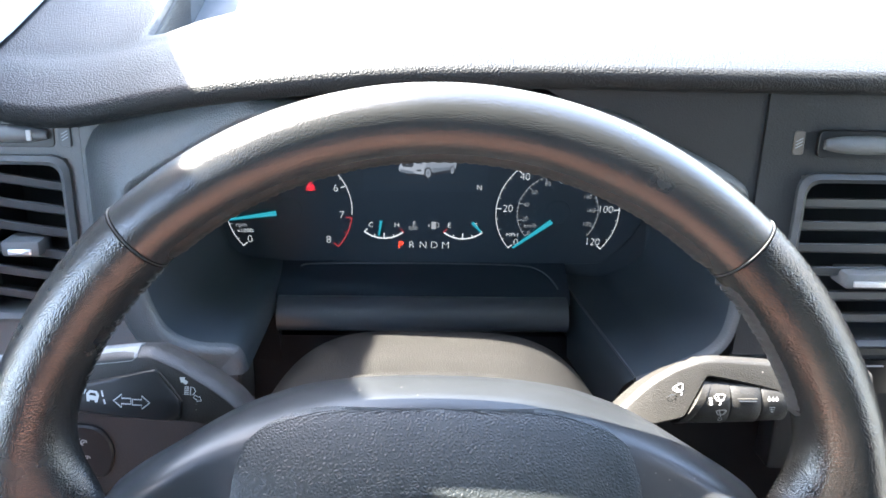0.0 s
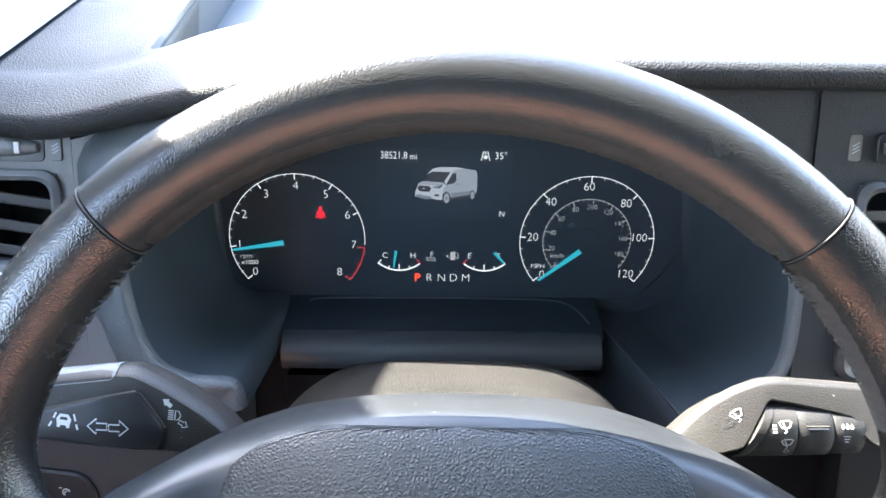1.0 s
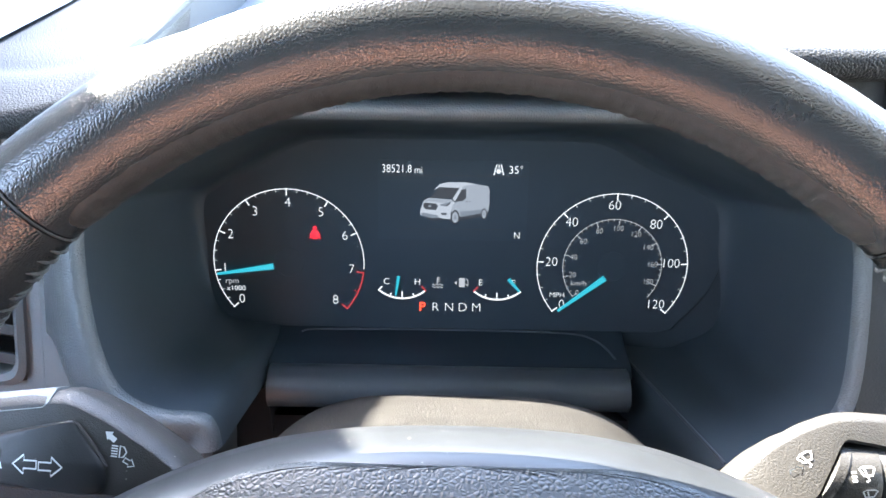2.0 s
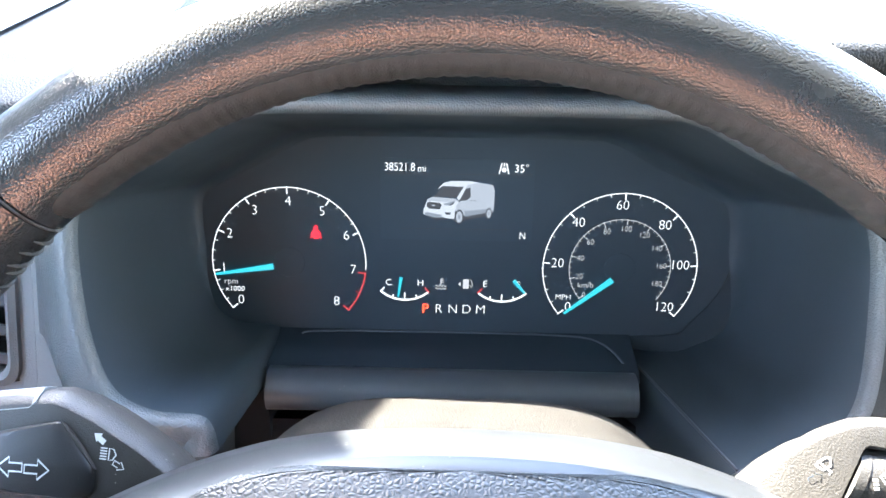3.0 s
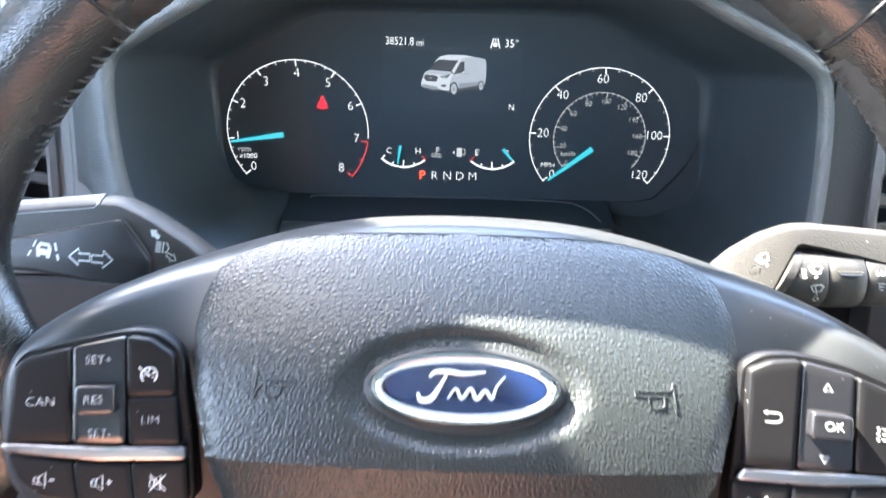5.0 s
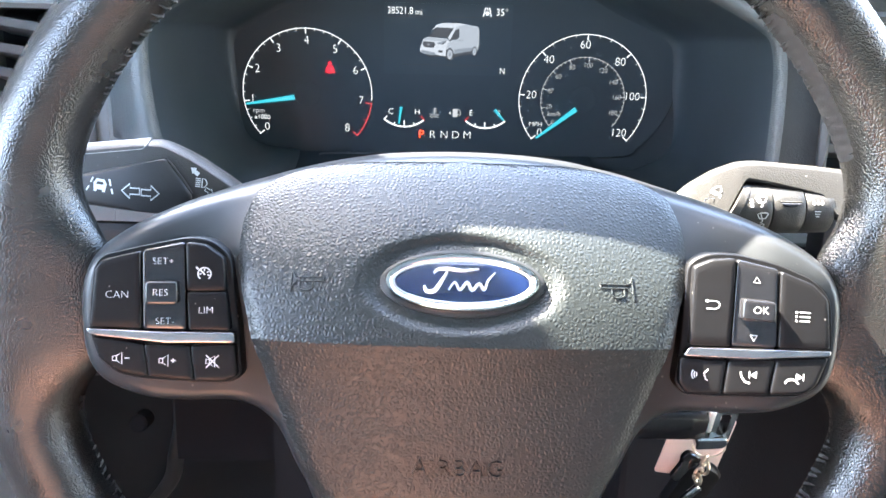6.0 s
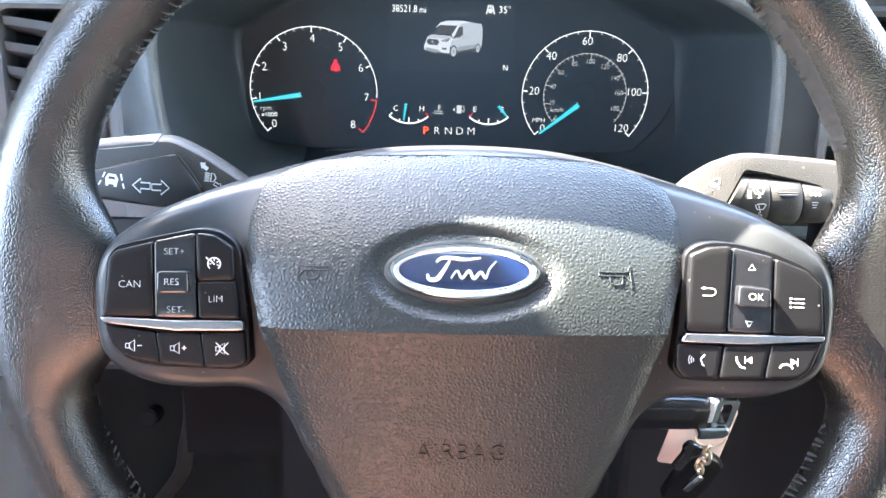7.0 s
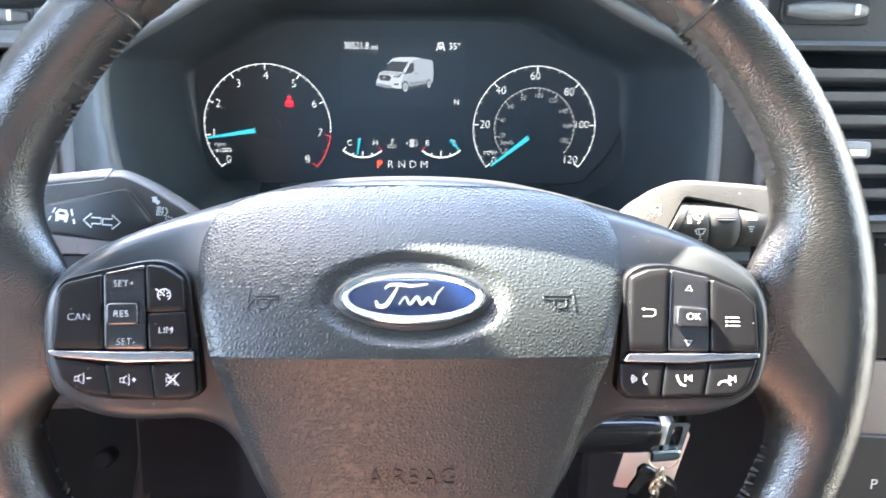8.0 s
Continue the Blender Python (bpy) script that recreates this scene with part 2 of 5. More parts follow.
def dome(bm, loop, height, edge, scales=(0.88, 0.72, 0.52, 0.3, 0.12), centre=None, square=False):
    """A cushion over a star-shaped outline: edge rings (inset, rise) from the outside in, then rings shrunk to the centre."""
    loop = [Vector(p) for p in loop]
    c = Vector(centre) if centre else sum(loop, Vector((0, 0))) / len(loop)
    rings = []
    last = None
    for inset, rise in edge:
        if square:
            n = len(loop)
            ring2 = []
            for i, p in enumerate(loop):
                t = (loop[(i + 1) % n] - loop[i - 1]).normalized()
                o = Vector((t.y, -t.x))
                ring2.append(p - o * inset * (1 if o.dot(p - c) > 0 else -1))
        else:
            ring2 = [p - (p - c).normalized() * inset for p in loop]
        rings.append([(p.x, p.y, height(p.x, p.y) + rise) for p in ring2])
        last = ring2
    rise = edge[-1][1]
    for s in scales:
        ring2 = [c + (p - c) * s for p in last]
        rings.append([(p.x, p.y, height(p.x, p.y) + rise) for p in ring2])
    vs = skin(bm, rings)
    mid = bm.verts.new((c.x, c.y, height(c.x, c.y) + rise))
    end = vs[-1]
    for i in range(len(end)):
        bm.faces.new((end[i], end[(i + 1) % len(end)], mid))
    return bm


def tube(bm, path, radius, seg=10, closed=False, caps=True):
    """A round bar along a path; radius may be a number or a function of 0..1."""
    path = [Vector(p) for p in path]
    n = len(path)
    rings = []
    up = Vector((0.0123, 0.031, 1)).normalized()
    for i, p in enumerate(path):
        a = path[i - 1] if (i or closed) else p
        b = path[(i + 1) % n] if (i < n - 1 or closed) else p
        t = (b - a).normalized()
        s = t.cross(up)
        if s.length < 1e-3:
            s = t.cross(Vector((1, 0, 0)))
        s.normalize()
        w = s.cross(t)
        r = radius(i / max(1, n - 1)) if callable(radius) else radius
        rings.append([p + r * (math.cos(2 * math.pi * k / seg) * s + math.sin(2 * math.pi * k / seg) * w) for k in range(seg)])
    if closed:
        rings.append(rings[0])
        skin(bm, rings)
        bmesh.ops.remove_doubles(bm, verts=bm.verts, dist=1e-6)
    else:
        skin(bm, rings, cap_first=caps, cap_last=caps)
    return bm


def box(bm, x0, x1, y0, y1, z0, z1, bevel=0.0, seg=2):
    vs = [bm.verts.new((x, y, z)) for x in (x0, x1) for y in (y0, y1) for z in (z0, z1)]
    for f in ((0, 1, 3, 2), (4, 6, 7, 5), (0, 4, 5, 1), (2, 3, 7, 6), (0, 2, 6, 4), (1, 5, 7, 3)):
        bm.faces.new([vs[i] for i in f])
    if bevel:
        es = list({e for v in vs for e in v.link_edges})
        bmesh.ops.bevel(bm, geom=es, offset=bevel, segments=seg, affect='EDGES', profile=0.5)
    return bm


def plate(bm, loop, z0, z1, bevel=0.0):
    """A flat plate over any outline, from z0 up to z1, with a small chamfer on its top edge."""
    loop = [Vector(p) for p in loop]
    n = len(loop)
    low = [(p.x, p.y, z0) for p in loop]
    rings = [low, [(p.x, p.y, z1 - bevel) for p in loop]]
    if bevel:
        ins = []
        area = sum(loop[i].x * loop[(i + 1) % n].y - loop[(i + 1) % n].x * loop[i].y for i in range(n))
        sg = 1 if area > 0 else -1
        for i in range(n):
            t = (loop[(i + 1) % n] - loop[i - 1]).normalized()
            ins.append(loop[i] + Vector((-t.y, t.x)) * bevel * sg)
        rings.append([(p.x, p.y, z1) for p in ins])
    skin(bm, rings, cap_last=True)
    return bm


def ribbon(bm, path, width, z, closed=False):
    """A flat line of an even width along a path in the plane z."""
    path = [Vector(p) for p in path]
    n = len(path)
    left, right = [], []
    for i, p in enumerate(path):
        a = path[i - 1] if (i or closed) else p
        b = path[(i + 1) % n] if (i < n - 1 or closed) else p
        t = (b - a).normalized()
        w = Vector((-t.y, t.x)) * width / 2
        left.append(bm.verts.new((*(p + w), z)))
        right.append(bm.verts.new((*(p - w), z)))
    for i in range(n if closed else n - 1):
        j = (i + 1) % n
        bm.faces.new((left[i], left[j], right[j], right[i]))
    return bm


def poly(bm, pts, z):
    bm.faces.new([bm.verts.new((p[0], p[1], z)) for p in pts])
    return bm


def writing(body, size, depth=0.0, spacing=1.0, shear=0.0, thin=0.0, narrow=1.0):
    """A mesh of writing in the built-in font, centred, in its own plane."""
    cu = bpy.data.curves.new("writing", 'FONT')
    cu.body, cu.size, cu.extrude, cu.space_character, cu.shear = body, size, depth, spacing, shear
    cu.align_x, cu.align_y = 'CENTER', 'CENTER'
    cu.resolution_u = 3
    cu.offset = -thin
    ob = bpy.data.objects.new("writing", cu)
    scene.collection.objects.link(ob)
    bpy.context.view_layer.update()
    me = bpy.data.meshes.new_from_object(ob.evaluated_get(bpy.context.evaluated_depsgraph_get()))
    bpy.data.objects.remove(ob)
    bpy.data.curves.remove(cu)
    me.transform(Matrix.Diagonal((narrow, 1, 1, 1)))
    return me


def mm(pts):
    return [tuple(c * 0.001 for c in p) for p in pts]


def arc(cx, cy, r, a0, a1, n):
    """Points on a circle; degrees clockwise from the top."""
    return [(cx + r * math.sin(radians(a0 + (a1 - a0) * i / n)), cy + r * math.cos(radians(a0 + (a1 - a0) * i / n))) for i in range(n + 1)]


# ---- the frames of reference ----
WHEEL = pose(0.0013, 0.2746, 0.9036, 60.26, 0, -1.54) @ pose(0, 0, 0, 0, 0, 0.56)   # x right, y up the wheel, z to the driver
DIAL = pose(0, 0.590, 0.8565, 77.5)                                                  # the plane of the instruments
FACE = pose(0, 0.4526, 0.862, 69.2)                                                  # the plane of the dashboard's face


# ---- the cab around ----
def slab(name, x0, x1, y0, y1, z0, z1, mat, label, category):
    bm = bmesh.new()
    box(bm, x0, x1, y0, y1, z0, z1)
    ob = part(name, bm, mat, None, label, smooth=False)
    tagged(ob, category=category, kind="structure")
    return ob


# Unseen ground, added and kept pale to bounce daylight into the cab.
slab("ground", -400, 400, -400, 400, -0.55, -0.45, GROUND, "unseen pale ground added to bounce daylight upward", "ground")
slab("floor", -0.75, 1.25, -0.75, 1.3, 0.28, 0.30, CARPET, "dark carpet on the floor of the cab", "floor")
# Unseen block, added to send sunlight back up at the wheel.
slab("bounce_block", -0.40, 0.40, -0.30, -0.03, 0.30, 0.62, DENIM, "unseen grey green fabric block added to bounce sunlight", "floor")
# Unseen rear wall: dark below, bluish above, coloured for what the wheel reflects.
slab("wall_rear", -0.60, 1.25, -0.40, -0.345, 0.28, 1.0, REAR, "unseen lower rear wall, kept dark grey to darken reflections", "wall")
slab("wall_rear_upper", -0.60, 1.25, -0.40, -0.345, 1.0, 1.85, REAR_PALE, "unseen upper rear wall, tinted blue grey to cool reflections", "wall")
# Unseen roof, its tint picked to cool the light inside.
slab("ceiling", -0.60, 1.25, -0.36, 0.44, 1.80, 1.85, HEADLINER, "unseen roof lining, tinted pale blue to cool bounced light", "ceiling")
slab("wall_front", -0.60, 1.25, 1.22, 1.27, 0.28, 0.90, TUNNEL, "dark bulkhead under the windscreen", "wall")


# Unseen brown slabs, added so the rim and pad pick up a brown reflection.
for lean in ([(-0.34, 0.621), (-0.15, 0.621), (-0.135, 0.69), (-0.165, 0.755), (-0.34, 0.755)], [(-0.34, 0.785), (-0.185, 0.785), (-0.205, 0.88), (-0.225, 0.955), (-0.25, 0.985), (-0.34, 0.985)]):
    bm = bmesh.new()
    skin(bm, [[(x, y, z) for y, z in lean] for x in (-0.18, 0.15)], cap_first=True, cap_last=True)
    tagged(part("brown_bouncer", bm, BROWN, None, "unseen reddish brown slab added to bounce brown light", sharp=30), category="wall", kind="structure")


def side_wall(name, x, post, label):
    """The unseen door side, shaped to block light: a sill, a leaning windscreen pillar and the frame of the side window
    behind it.
    """
    bm = bmesh.new()
    prism = ([(-0.36, 0.28), (1.27, 0.28), (1.27, 0.93), (1.22, 0.98), (-0.36, 0.98)],
             [(1.279, 0.98), (0.745, 1.392), (0.655, 1.433), (0.59, 1.511), (0.228, 1.79), (0.06, 1.79), (0.06, 1.60), (0.30, 0.98)],
             [(0.06, 1.60), (0.06, 1.79), (-0.36, 1.79), (-0.36, 1.60)],
             [(post, 0.98), (post, 1.60), (-0.36, 1.60), (-0.36, 0.98)])
    for loop in prism:
        a = [bm.verts.new((x - 0.02, y, z)) for y, z in loop]
        b = [bm.verts.new((x + 0.02, y, z)) for y, z in loop]
        bm.faces.new(a)
        bm.faces.new(b)
        for k in range(len(loop)):
            bm.faces.new((a[k], a[(k + 1) % len(loop)], b[(k + 1) % len(loop)], b[k]))
    tagged(part(name, bm, LINING, None, label, smooth=False), category="wall", kind="structure")


# Pillar edge placed for the shadow line; posts widened to cut side light.
side_wall("wall_left", -0.50, -0.13, "unseen pale door lining, window frame and leaning pillar shaped to cast shade")
side_wall("wall_right", 1.17, 0.02, "unseen pale far door lining, its window narrowed to cut light")

bm = bmesh.new()
skin(bm, [[(-0.312 - 0.010 * k, y, 0.972), (-0.298 + 0.02 * k, y, 0.982), (-0.330 + 0.02 * k, y, 1.012), (-0.478, y, 1.165), (-0.478, y, 0.972)] for k, y in ((0.0, 0.56), (0.3, 0.62), (0.5, 0.74), (0.6, 0.90), (0.6, 1.10))], cap_first=True, cap_last=True)
tagged(part("trim_1", bm, LINING, None, "pale beige pillar trim at the end of the dashboard", sharp=50), category="trim", kind="structure")

# ---- dashboard ----
dash = thing("dashboard", FACE, "grey grained plastic van dashboard with a hooded binnacle", "dashboard")
FI = FACE.inverted()


def smooth_table(x, table):
    """Reads a table of (x, value) with smooth passages between its rows."""
    if x <= table[0][0]:
        return table[0][1]
    for (x0, a), (x1, b) in zip(table, table[1:]):
        if x <= x1:
            t = (x - x0) / (x1 - x0)
            return a + (b - a) * t
    return table[-1][1]


FRONT = [(-0.60, 0.575), (-0.36, 0.545), (-0.29, 0.532), (-0.25, 0.519), (-0.222, 0.513), (-0.19, 0.511), (-0.155, 0.5045), (-0.095, 0.499), (-0.02, 0.497), (0.06, 0.495), (1.15, 0.495)]
CROWN = [(-0.60, 0.982), (-0.25, 0.980), (-0.222, 0.982), (-0.19, 0.992), (-0.155, 1.003), (-0.095, 1.015), (-0.02, 1.024), (0.06, 1.027), (1.15, 1.028)]
BACK = [(-0.190, 0.602), (-0.180, 0.597), (-0.155, 0.605), (-0.115, 0.610), (-0.07, 0.604), (0.0, 0.596), (0.14, 0.592)]


def soft_table(x, table):
    return sum(smooth_table(x + 0.008 * k, table) for k in range(-3, 4)) / 7


def pad_section(x, back, drop):
    """The roll at the front and the top behind it, as (y, z) pairs."""
    f, top = soft_table(x, FRONT), soft_table(x, CROWN)
    r = 0.0070
    pts = [(f + 0.10, top - 0.020), (f + 0.030, top - 0.0188), (f + 0.010, top - 0.0172)]
    for k in range(11):
        a = radians(-82 + 160 * k / 10)
        pts.append((f + 0.0072 - r * math.cos(a), top - 0.0093 + r * 1.15 * math.sin(a)))
    for k in range(1, 11):
        t = k / 10
        pts.append((f + 0.013 + (back - f - 0.013) * t, top - 0.0012 + 0.003 * math.sin(math.pi * min(1, t * 1.2))))
    if drop:
        pts += [(back + 0.004, top - 0.006), (back + 0.006, top - 0.018), (back + 0.008, top - 0.075)]
    else:
        pts += [(back + 0.004, top - 0.001), (back + 0.20, top), (1.22, top)]
    return pts


bm = bmesh.new()
xs = [-0.478 + 0.0073 * i for i in range(31)] + [-0.2585 + 0.0073 * i for i in range(55)] + [0.1405 + 0.012 * i for i in range(1, 84)]
rings = []
for x in xs:
    inside = -0.188 < x < 0.128
    rings.append([FI @ Vector((x, y, z)) for y, z in pad_section(x, smooth_table(x, BACK), inside)])
skin(bm, rings, closed=False)
part("top_pad", bm, DASH, dash, "grained soft grey top pad", sharp=70)

bm = bmesh.new()
tray = [[(x, 0.585, 0.952 + r), (x, 1.12, 0.955 + r), (x, 1.15, 1.00 + r)] for x, r in ((-0.190, 0.035), (-0.189, 0.0), (0.129, 0.0), (0.1335, 0.074))]
skin(bm, [[FI @ Vector(p) for p in row] for row in tray], closed=False)
part("storage_tray", bm, DUCT, dash, "dark recessed tray in the dashboard top", smooth=False)

# the binnacle: a lip round the opening, a grained band outside it and a smooth tunnel inside it
LIP = mm([(-117, -34), (-120, -22), (-127, -16), (-150, -14), (-168, -4), (-178, 20), (-183, 55), (-182, 84), (-170, 95), (-138, 114), (-112, 128), (-88, 133), (0, 134),
          (88, 134), (112, 131), (140, 117), (186, 94), (198, 78), (201, 35), (199, 0), (190, -16), (172, -26), (156, -34), (148, -37), (143, -39)])
lip = loop_through(LIP, 6, closed=False)


def outward(path, i):
    a, b = path[max(0, i - 1)], path[min(len(path) - 1, i + 1)]
    t = (b - a).normalized()
    return Vector((-t.y, t.x))


DI = FI @ DIAL


def tunnel_end(p, grow=0.0, z=0.0):
    """The place on the instruments' plane that the tunnel wall from a point of the lip runs to."""
    v = -0.049 + (p.y + 0.020) / 0.154 * 0.137
    return DI @ Vector((p.x * (0.915 + grow), v, z))


bm = bmesh.new()
rings = []
for i, p in enumerate(lip):
    o = outward(lip, i)
    q0 = tunnel_end(p, z=0.0005)
    if p.x > 0 and p.y < -0.03:                        # the right wall ends on a slanting edge
        q0 = q0.lerp(DI @ Vector((0.108, -0.053, 0.003)), min(1.0, (-0.03 - p.y) / 0.008))
    q3 = Vector((p.x, p.y, -0.006))
    v = DI.inverted() @ q0                                 # a wide fillet where the wall meets the face, fading out at the foot
    q1 = DI @ Vector((v.x * 0.945, v.y - 0.008 * max(0.0, min(1.0, (v.y - 0.01) / 0.06)), 0.0014))
    q1 = q0.lerp(q1, max(0.0, min(1.0, (p.y + 0.014) / 0.06)))
    q2 = q0.lerp(q3, 0.45)
    row = [q1 * (1 - f) ** 2 + q0 * 2 * f * (1 - f) + q2 * f * f for f in (0.0, 0.15, 0.3, 0.45, 0.6, 0.8, 1.0)] + [q0.lerp(q3, 0.7), q0.lerp(q3, 0.93), q3]
    rings.append(row)
skin(bm, rings, closed=False)
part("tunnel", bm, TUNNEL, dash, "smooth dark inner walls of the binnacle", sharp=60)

bm = bmesh.new()
rings = []
for i, p in enumerate(lip):
    o = outward(lip, i)
    top = max(0.0, min(1.0, (o.y - 0.35) / 0.4))           # 1 on the top of the hood, 0 at its sides
    row = [Vector((p.x, p.y, -0.006)), Vector((p.x, p.y, -0.002)) + Vector((*(o * 0.0008), 0))]
    for d, m in ((0.003, 0.0008), (0.006, 0.001)):
        row.append(Vector((*(p + o * d), m)))
    side = [(0.011, -0.0005), (0.018, -0.003), (0.0225, -0.006), (0.0235, -0.012), (0.0240, -0.050)]
    if o.x > 0:                                        # on the right the lip is a narrow bead
        k = min(1.0, o.x / 0.6)
        side = [(d0 * (1 - k) + d1 * k, m0 * (1 - k) + m1 * k) for (d0, m0), (d1, m1) in zip(side, [(0.0065, -0.003), (0.007, -0.008), (0.0075, -0.014), (0.008, -0.020), (0.009, -0.050)])]
    if o.x < -0.05 and p.y > 0.02:                     # on the left it runs out in a slope to the joint beside the vent
        k = min(1.0, (-o.x - 0.05) / 0.3)
        reach = max(0.012, min(0.046, (p.x + 0.2200) / -o.x))
        skirt = [(0.006 + (reach - 0.006) * f, 0.001 - 0.036 * f ** 1.4) for f in (0.2, 0.4, 0.6, 0.8, 1.0)]
        top *= 1 - k
        side = [(d0 * (1 - k) + d1 * k, m0 * (1 - k) + m1 * k) for (d0, m0), (d1, m1) in zip(side, skirt)]
    roof = [(0.009, -0.003), (0.011, -0.012), (0.014, -0.030), (0.017, -0.060), (0.045, -0.066)]
    for (d0, m0), (d1, m1) in zip(side, roof):
        row.append(Vector((*(p + o * (d0 * (1 - top) + d1 * top)), m0 * (1 - top) + m1 * top)))
    rings.append(row)
skin(bm, rings, closed=False)
part("binnacle_hood", bm, HOOD, dash, "grained dark grey hood lip round the instruments", sharp=60)


def panel_with_hole(x0, x1, w0, w1, hx0, hx1, hw0, hw1, m0, m1):
    bm = bmesh.new()
    xs, ws = (x0, hx0, hx1, x1), (w0, hw0, hw1, w1)
    for i in range(3):
        for j in range(3):
            if i == 1 and j == 1:
                continue
            box(bm, xs[i], xs[i + 1], ws[j], ws[j + 1], m0, m1)
    bmesh.ops.remove_doubles(bm, verts=bm.verts, dist=1e-6)
    return bm


part("side_fascia", panel_with_hole(-0.330, -0.2215, -0.04, 0.130, -0.297, -0.231, -0.010, 0.100, -0.06, -0.034), FASCIA, dash, "grained grey panel round the vent", smooth=False)
part("centre_fascia", panel_with_hole(0.2065, 0.62, -0.02, 0.160, 0.2335, 0.40, -0.012, 0.1035, -0.03, -0.003), FASCIA_SHADED, dash, "grained grey panel round the centre vent, darkened for shade", smooth=False)

bm = bmesh.new()
plate(bm, mm([(-220.8, -40), (-190, -40), (-190, 60), (-185, 95), (-150, 118), (-120, 134), (-105, 138), (-190, 128), (-220.8, 120)]), -0.060, -0.033)
part("shoulder_panel", bm, FASCIA, dash, "grained grey panel beside the binnacle", smooth=False)
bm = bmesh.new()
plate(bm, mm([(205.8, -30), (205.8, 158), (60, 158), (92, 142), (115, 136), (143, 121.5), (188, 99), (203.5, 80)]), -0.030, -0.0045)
part("shoulder_panel", bm, FASCIA_SHADED, dash, "grained grey panel beside the binnacle, darkened for shade", smooth=False)

bm = bmesh.new()
box(bm, -0.330, -0.13, -0.155, -0.041, -0.09, -0.036, 0.006)
part("knee_panel", bm, LOWER, dash, "light grey lower panel beside the column", smooth=False)
bm = bmesh.new()
box(bm, -0.400, 0.20, -0.60, -0.100, -0.34, -0.30, 0.004)
part("footwell_panel", bm, CARPET, dash, "black panel deep under the knee panel", smooth=False)
bm = bmesh.new()
path = loop_through([FI @ Vector(q) for q in ((-0.236, 0.555, 0.590), (-0.2446, 0.560, 0.5224), (-0.2567, 0.560, 0.4768), (-0.2687, 0.560, 0.4379), (-0.300, 0.560, 0.392))], 6, closed=False)
tube(bm, path, lambda t: 0.0065 + 0.002 * math.sin(math.pi * t), 12)
part("kick_trim", bm, LOWER, dash, "curved dark grey trim edge in the footwell")
bm = bmesh.new()
dome(bm, [(0.009 * math.cos(2 * math.pi * k / 24), 0.009 * math.sin(2 * math.pi * k / 24)) for k in range(24)], lambda u, v: 0.0, [(0, -0.02), (0, 0.0), (0.002, 0.002)])
part("round_cap", bm, CARPET, dash, "round dark cap in the footwell", FI @ pose(-0.2864, 0.560, 0.5208, 60))
bm = bmesh.new()
box(bm, 0.135, 0.60, -0.36, -0.05, -0.09, -0.045, 0.006)
part("lower_panel", bm, MATTE, dash, "black lower panel behind the wheel", smooth=False)
# Boxes round the column, coloured black to hold the shade of the hollow.
bm = bmesh.new()
box(bm, -0.132, 0.137, -0.30, -0.052, -0.145, -0.10)
box(bm, -0.24, 0.24, -0.30, 0.02, -0.22, -0.19)
box(bm, -0.205, -0.134, -0.10, -0.045, -0.20, -0.095)
box(bm, 0.139, 0.24, -0.10, -0.05, -0.20, -0.095)
part("column_shade", bm, MATTE, dash, "matt black boxes standing for the shade round the column")

# the slanting edge right of the bar turns under into the recess
bm = bmesh.new()
edge_a, edge_b = DI @ Vector((0.108, -0.053, 0.003)), Vector((0.143, -0.039, -0.006))
rings = []
for k in range(9):
    e = edge_a.lerp(edge_b, k / 8)
    rings.append([e, e + Vector((-0.0012, -0.0012, 0.0004)), e + Vector((-0.006, -0.010, -0.006)), e + Vector((-0.010, -0.045, -0.030))])
skin(bm, rings, closed=False)
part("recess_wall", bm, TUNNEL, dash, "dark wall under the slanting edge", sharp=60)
# Added black block that keeps the gap beside the bar as dark as shade.
bm = bmesh.new()
box(bm, -0.134, -0.1105, 0.520, 0.575, 0.715, 0.806)
bmesh.ops.transform(bm, matrix=FI, verts=bm.verts)
part("gap_shade", bm, MATTE, dash, "matt black block standing for the shade beside the bar", smooth=False)

# bar under the instruments
bm = bmesh.new()
rings = []
for i in range(13):
    x = -0.1095 + 0.219 * i / 12
    rings.append([FI @ Vector((x, 0.5245 + 0.0145 * math.cos(a), 0.8050 + 0.0125 * math.sin(a))) for a in [2 * math.pi * k / 20 for k in range(20)]])
skin(bm, rings, cap_first=True, cap_last=True)
part("gap_roller", bm, BAR, dash, "smooth grey bar closing the gap over the column", sharp=50)

# sill under the dials with an arched edge over the bar
bm = bmesh.new()
a = mm([(-122, -74), (-119, -62), (-110, -54.5), (-60, -53), (0, -53), (60, -53), (106, -54.5), (116, -62), (122, -74)])
edge = loop_through(a, 6, closed=False)
rings = []
for p in edge:
    rings.append([DI @ Vector((p.x * 1.0, max(p.y + 0.006, -0.049) if abs(p.x) < 0.117 else p.y + 0.004, 0.0006)), DI @ Vector((p.x, p.y, 0.010)), DI @ Vector((p.x * 0.995, p.y - 0.001, 0.0115)), DI @ Vector((p.x * 0.985, p.y - 0.004, 0.010)), DI @ Vector((p.x * 0.98, p.y - 0.004, -0.05))])
skin(bm, rings, closed=False)
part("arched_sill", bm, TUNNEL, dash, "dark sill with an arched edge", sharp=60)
# Highlight line along the sill, drawn as a tube of lighter plastic.
bm = bmesh.new()
tube(bm, [FI @ Vector((p.x, p.y, 0.8108 + (0.5825 - p.y) * 0.083)) for p in loop_through(mm([(-97, 571), (-90, 574.5), (-50, 576), (0, 576.5), (50, 576), (82, 574), (94, 568), (101, 557), (105, 543)]), 5, closed=False)], 0.0008, 8)
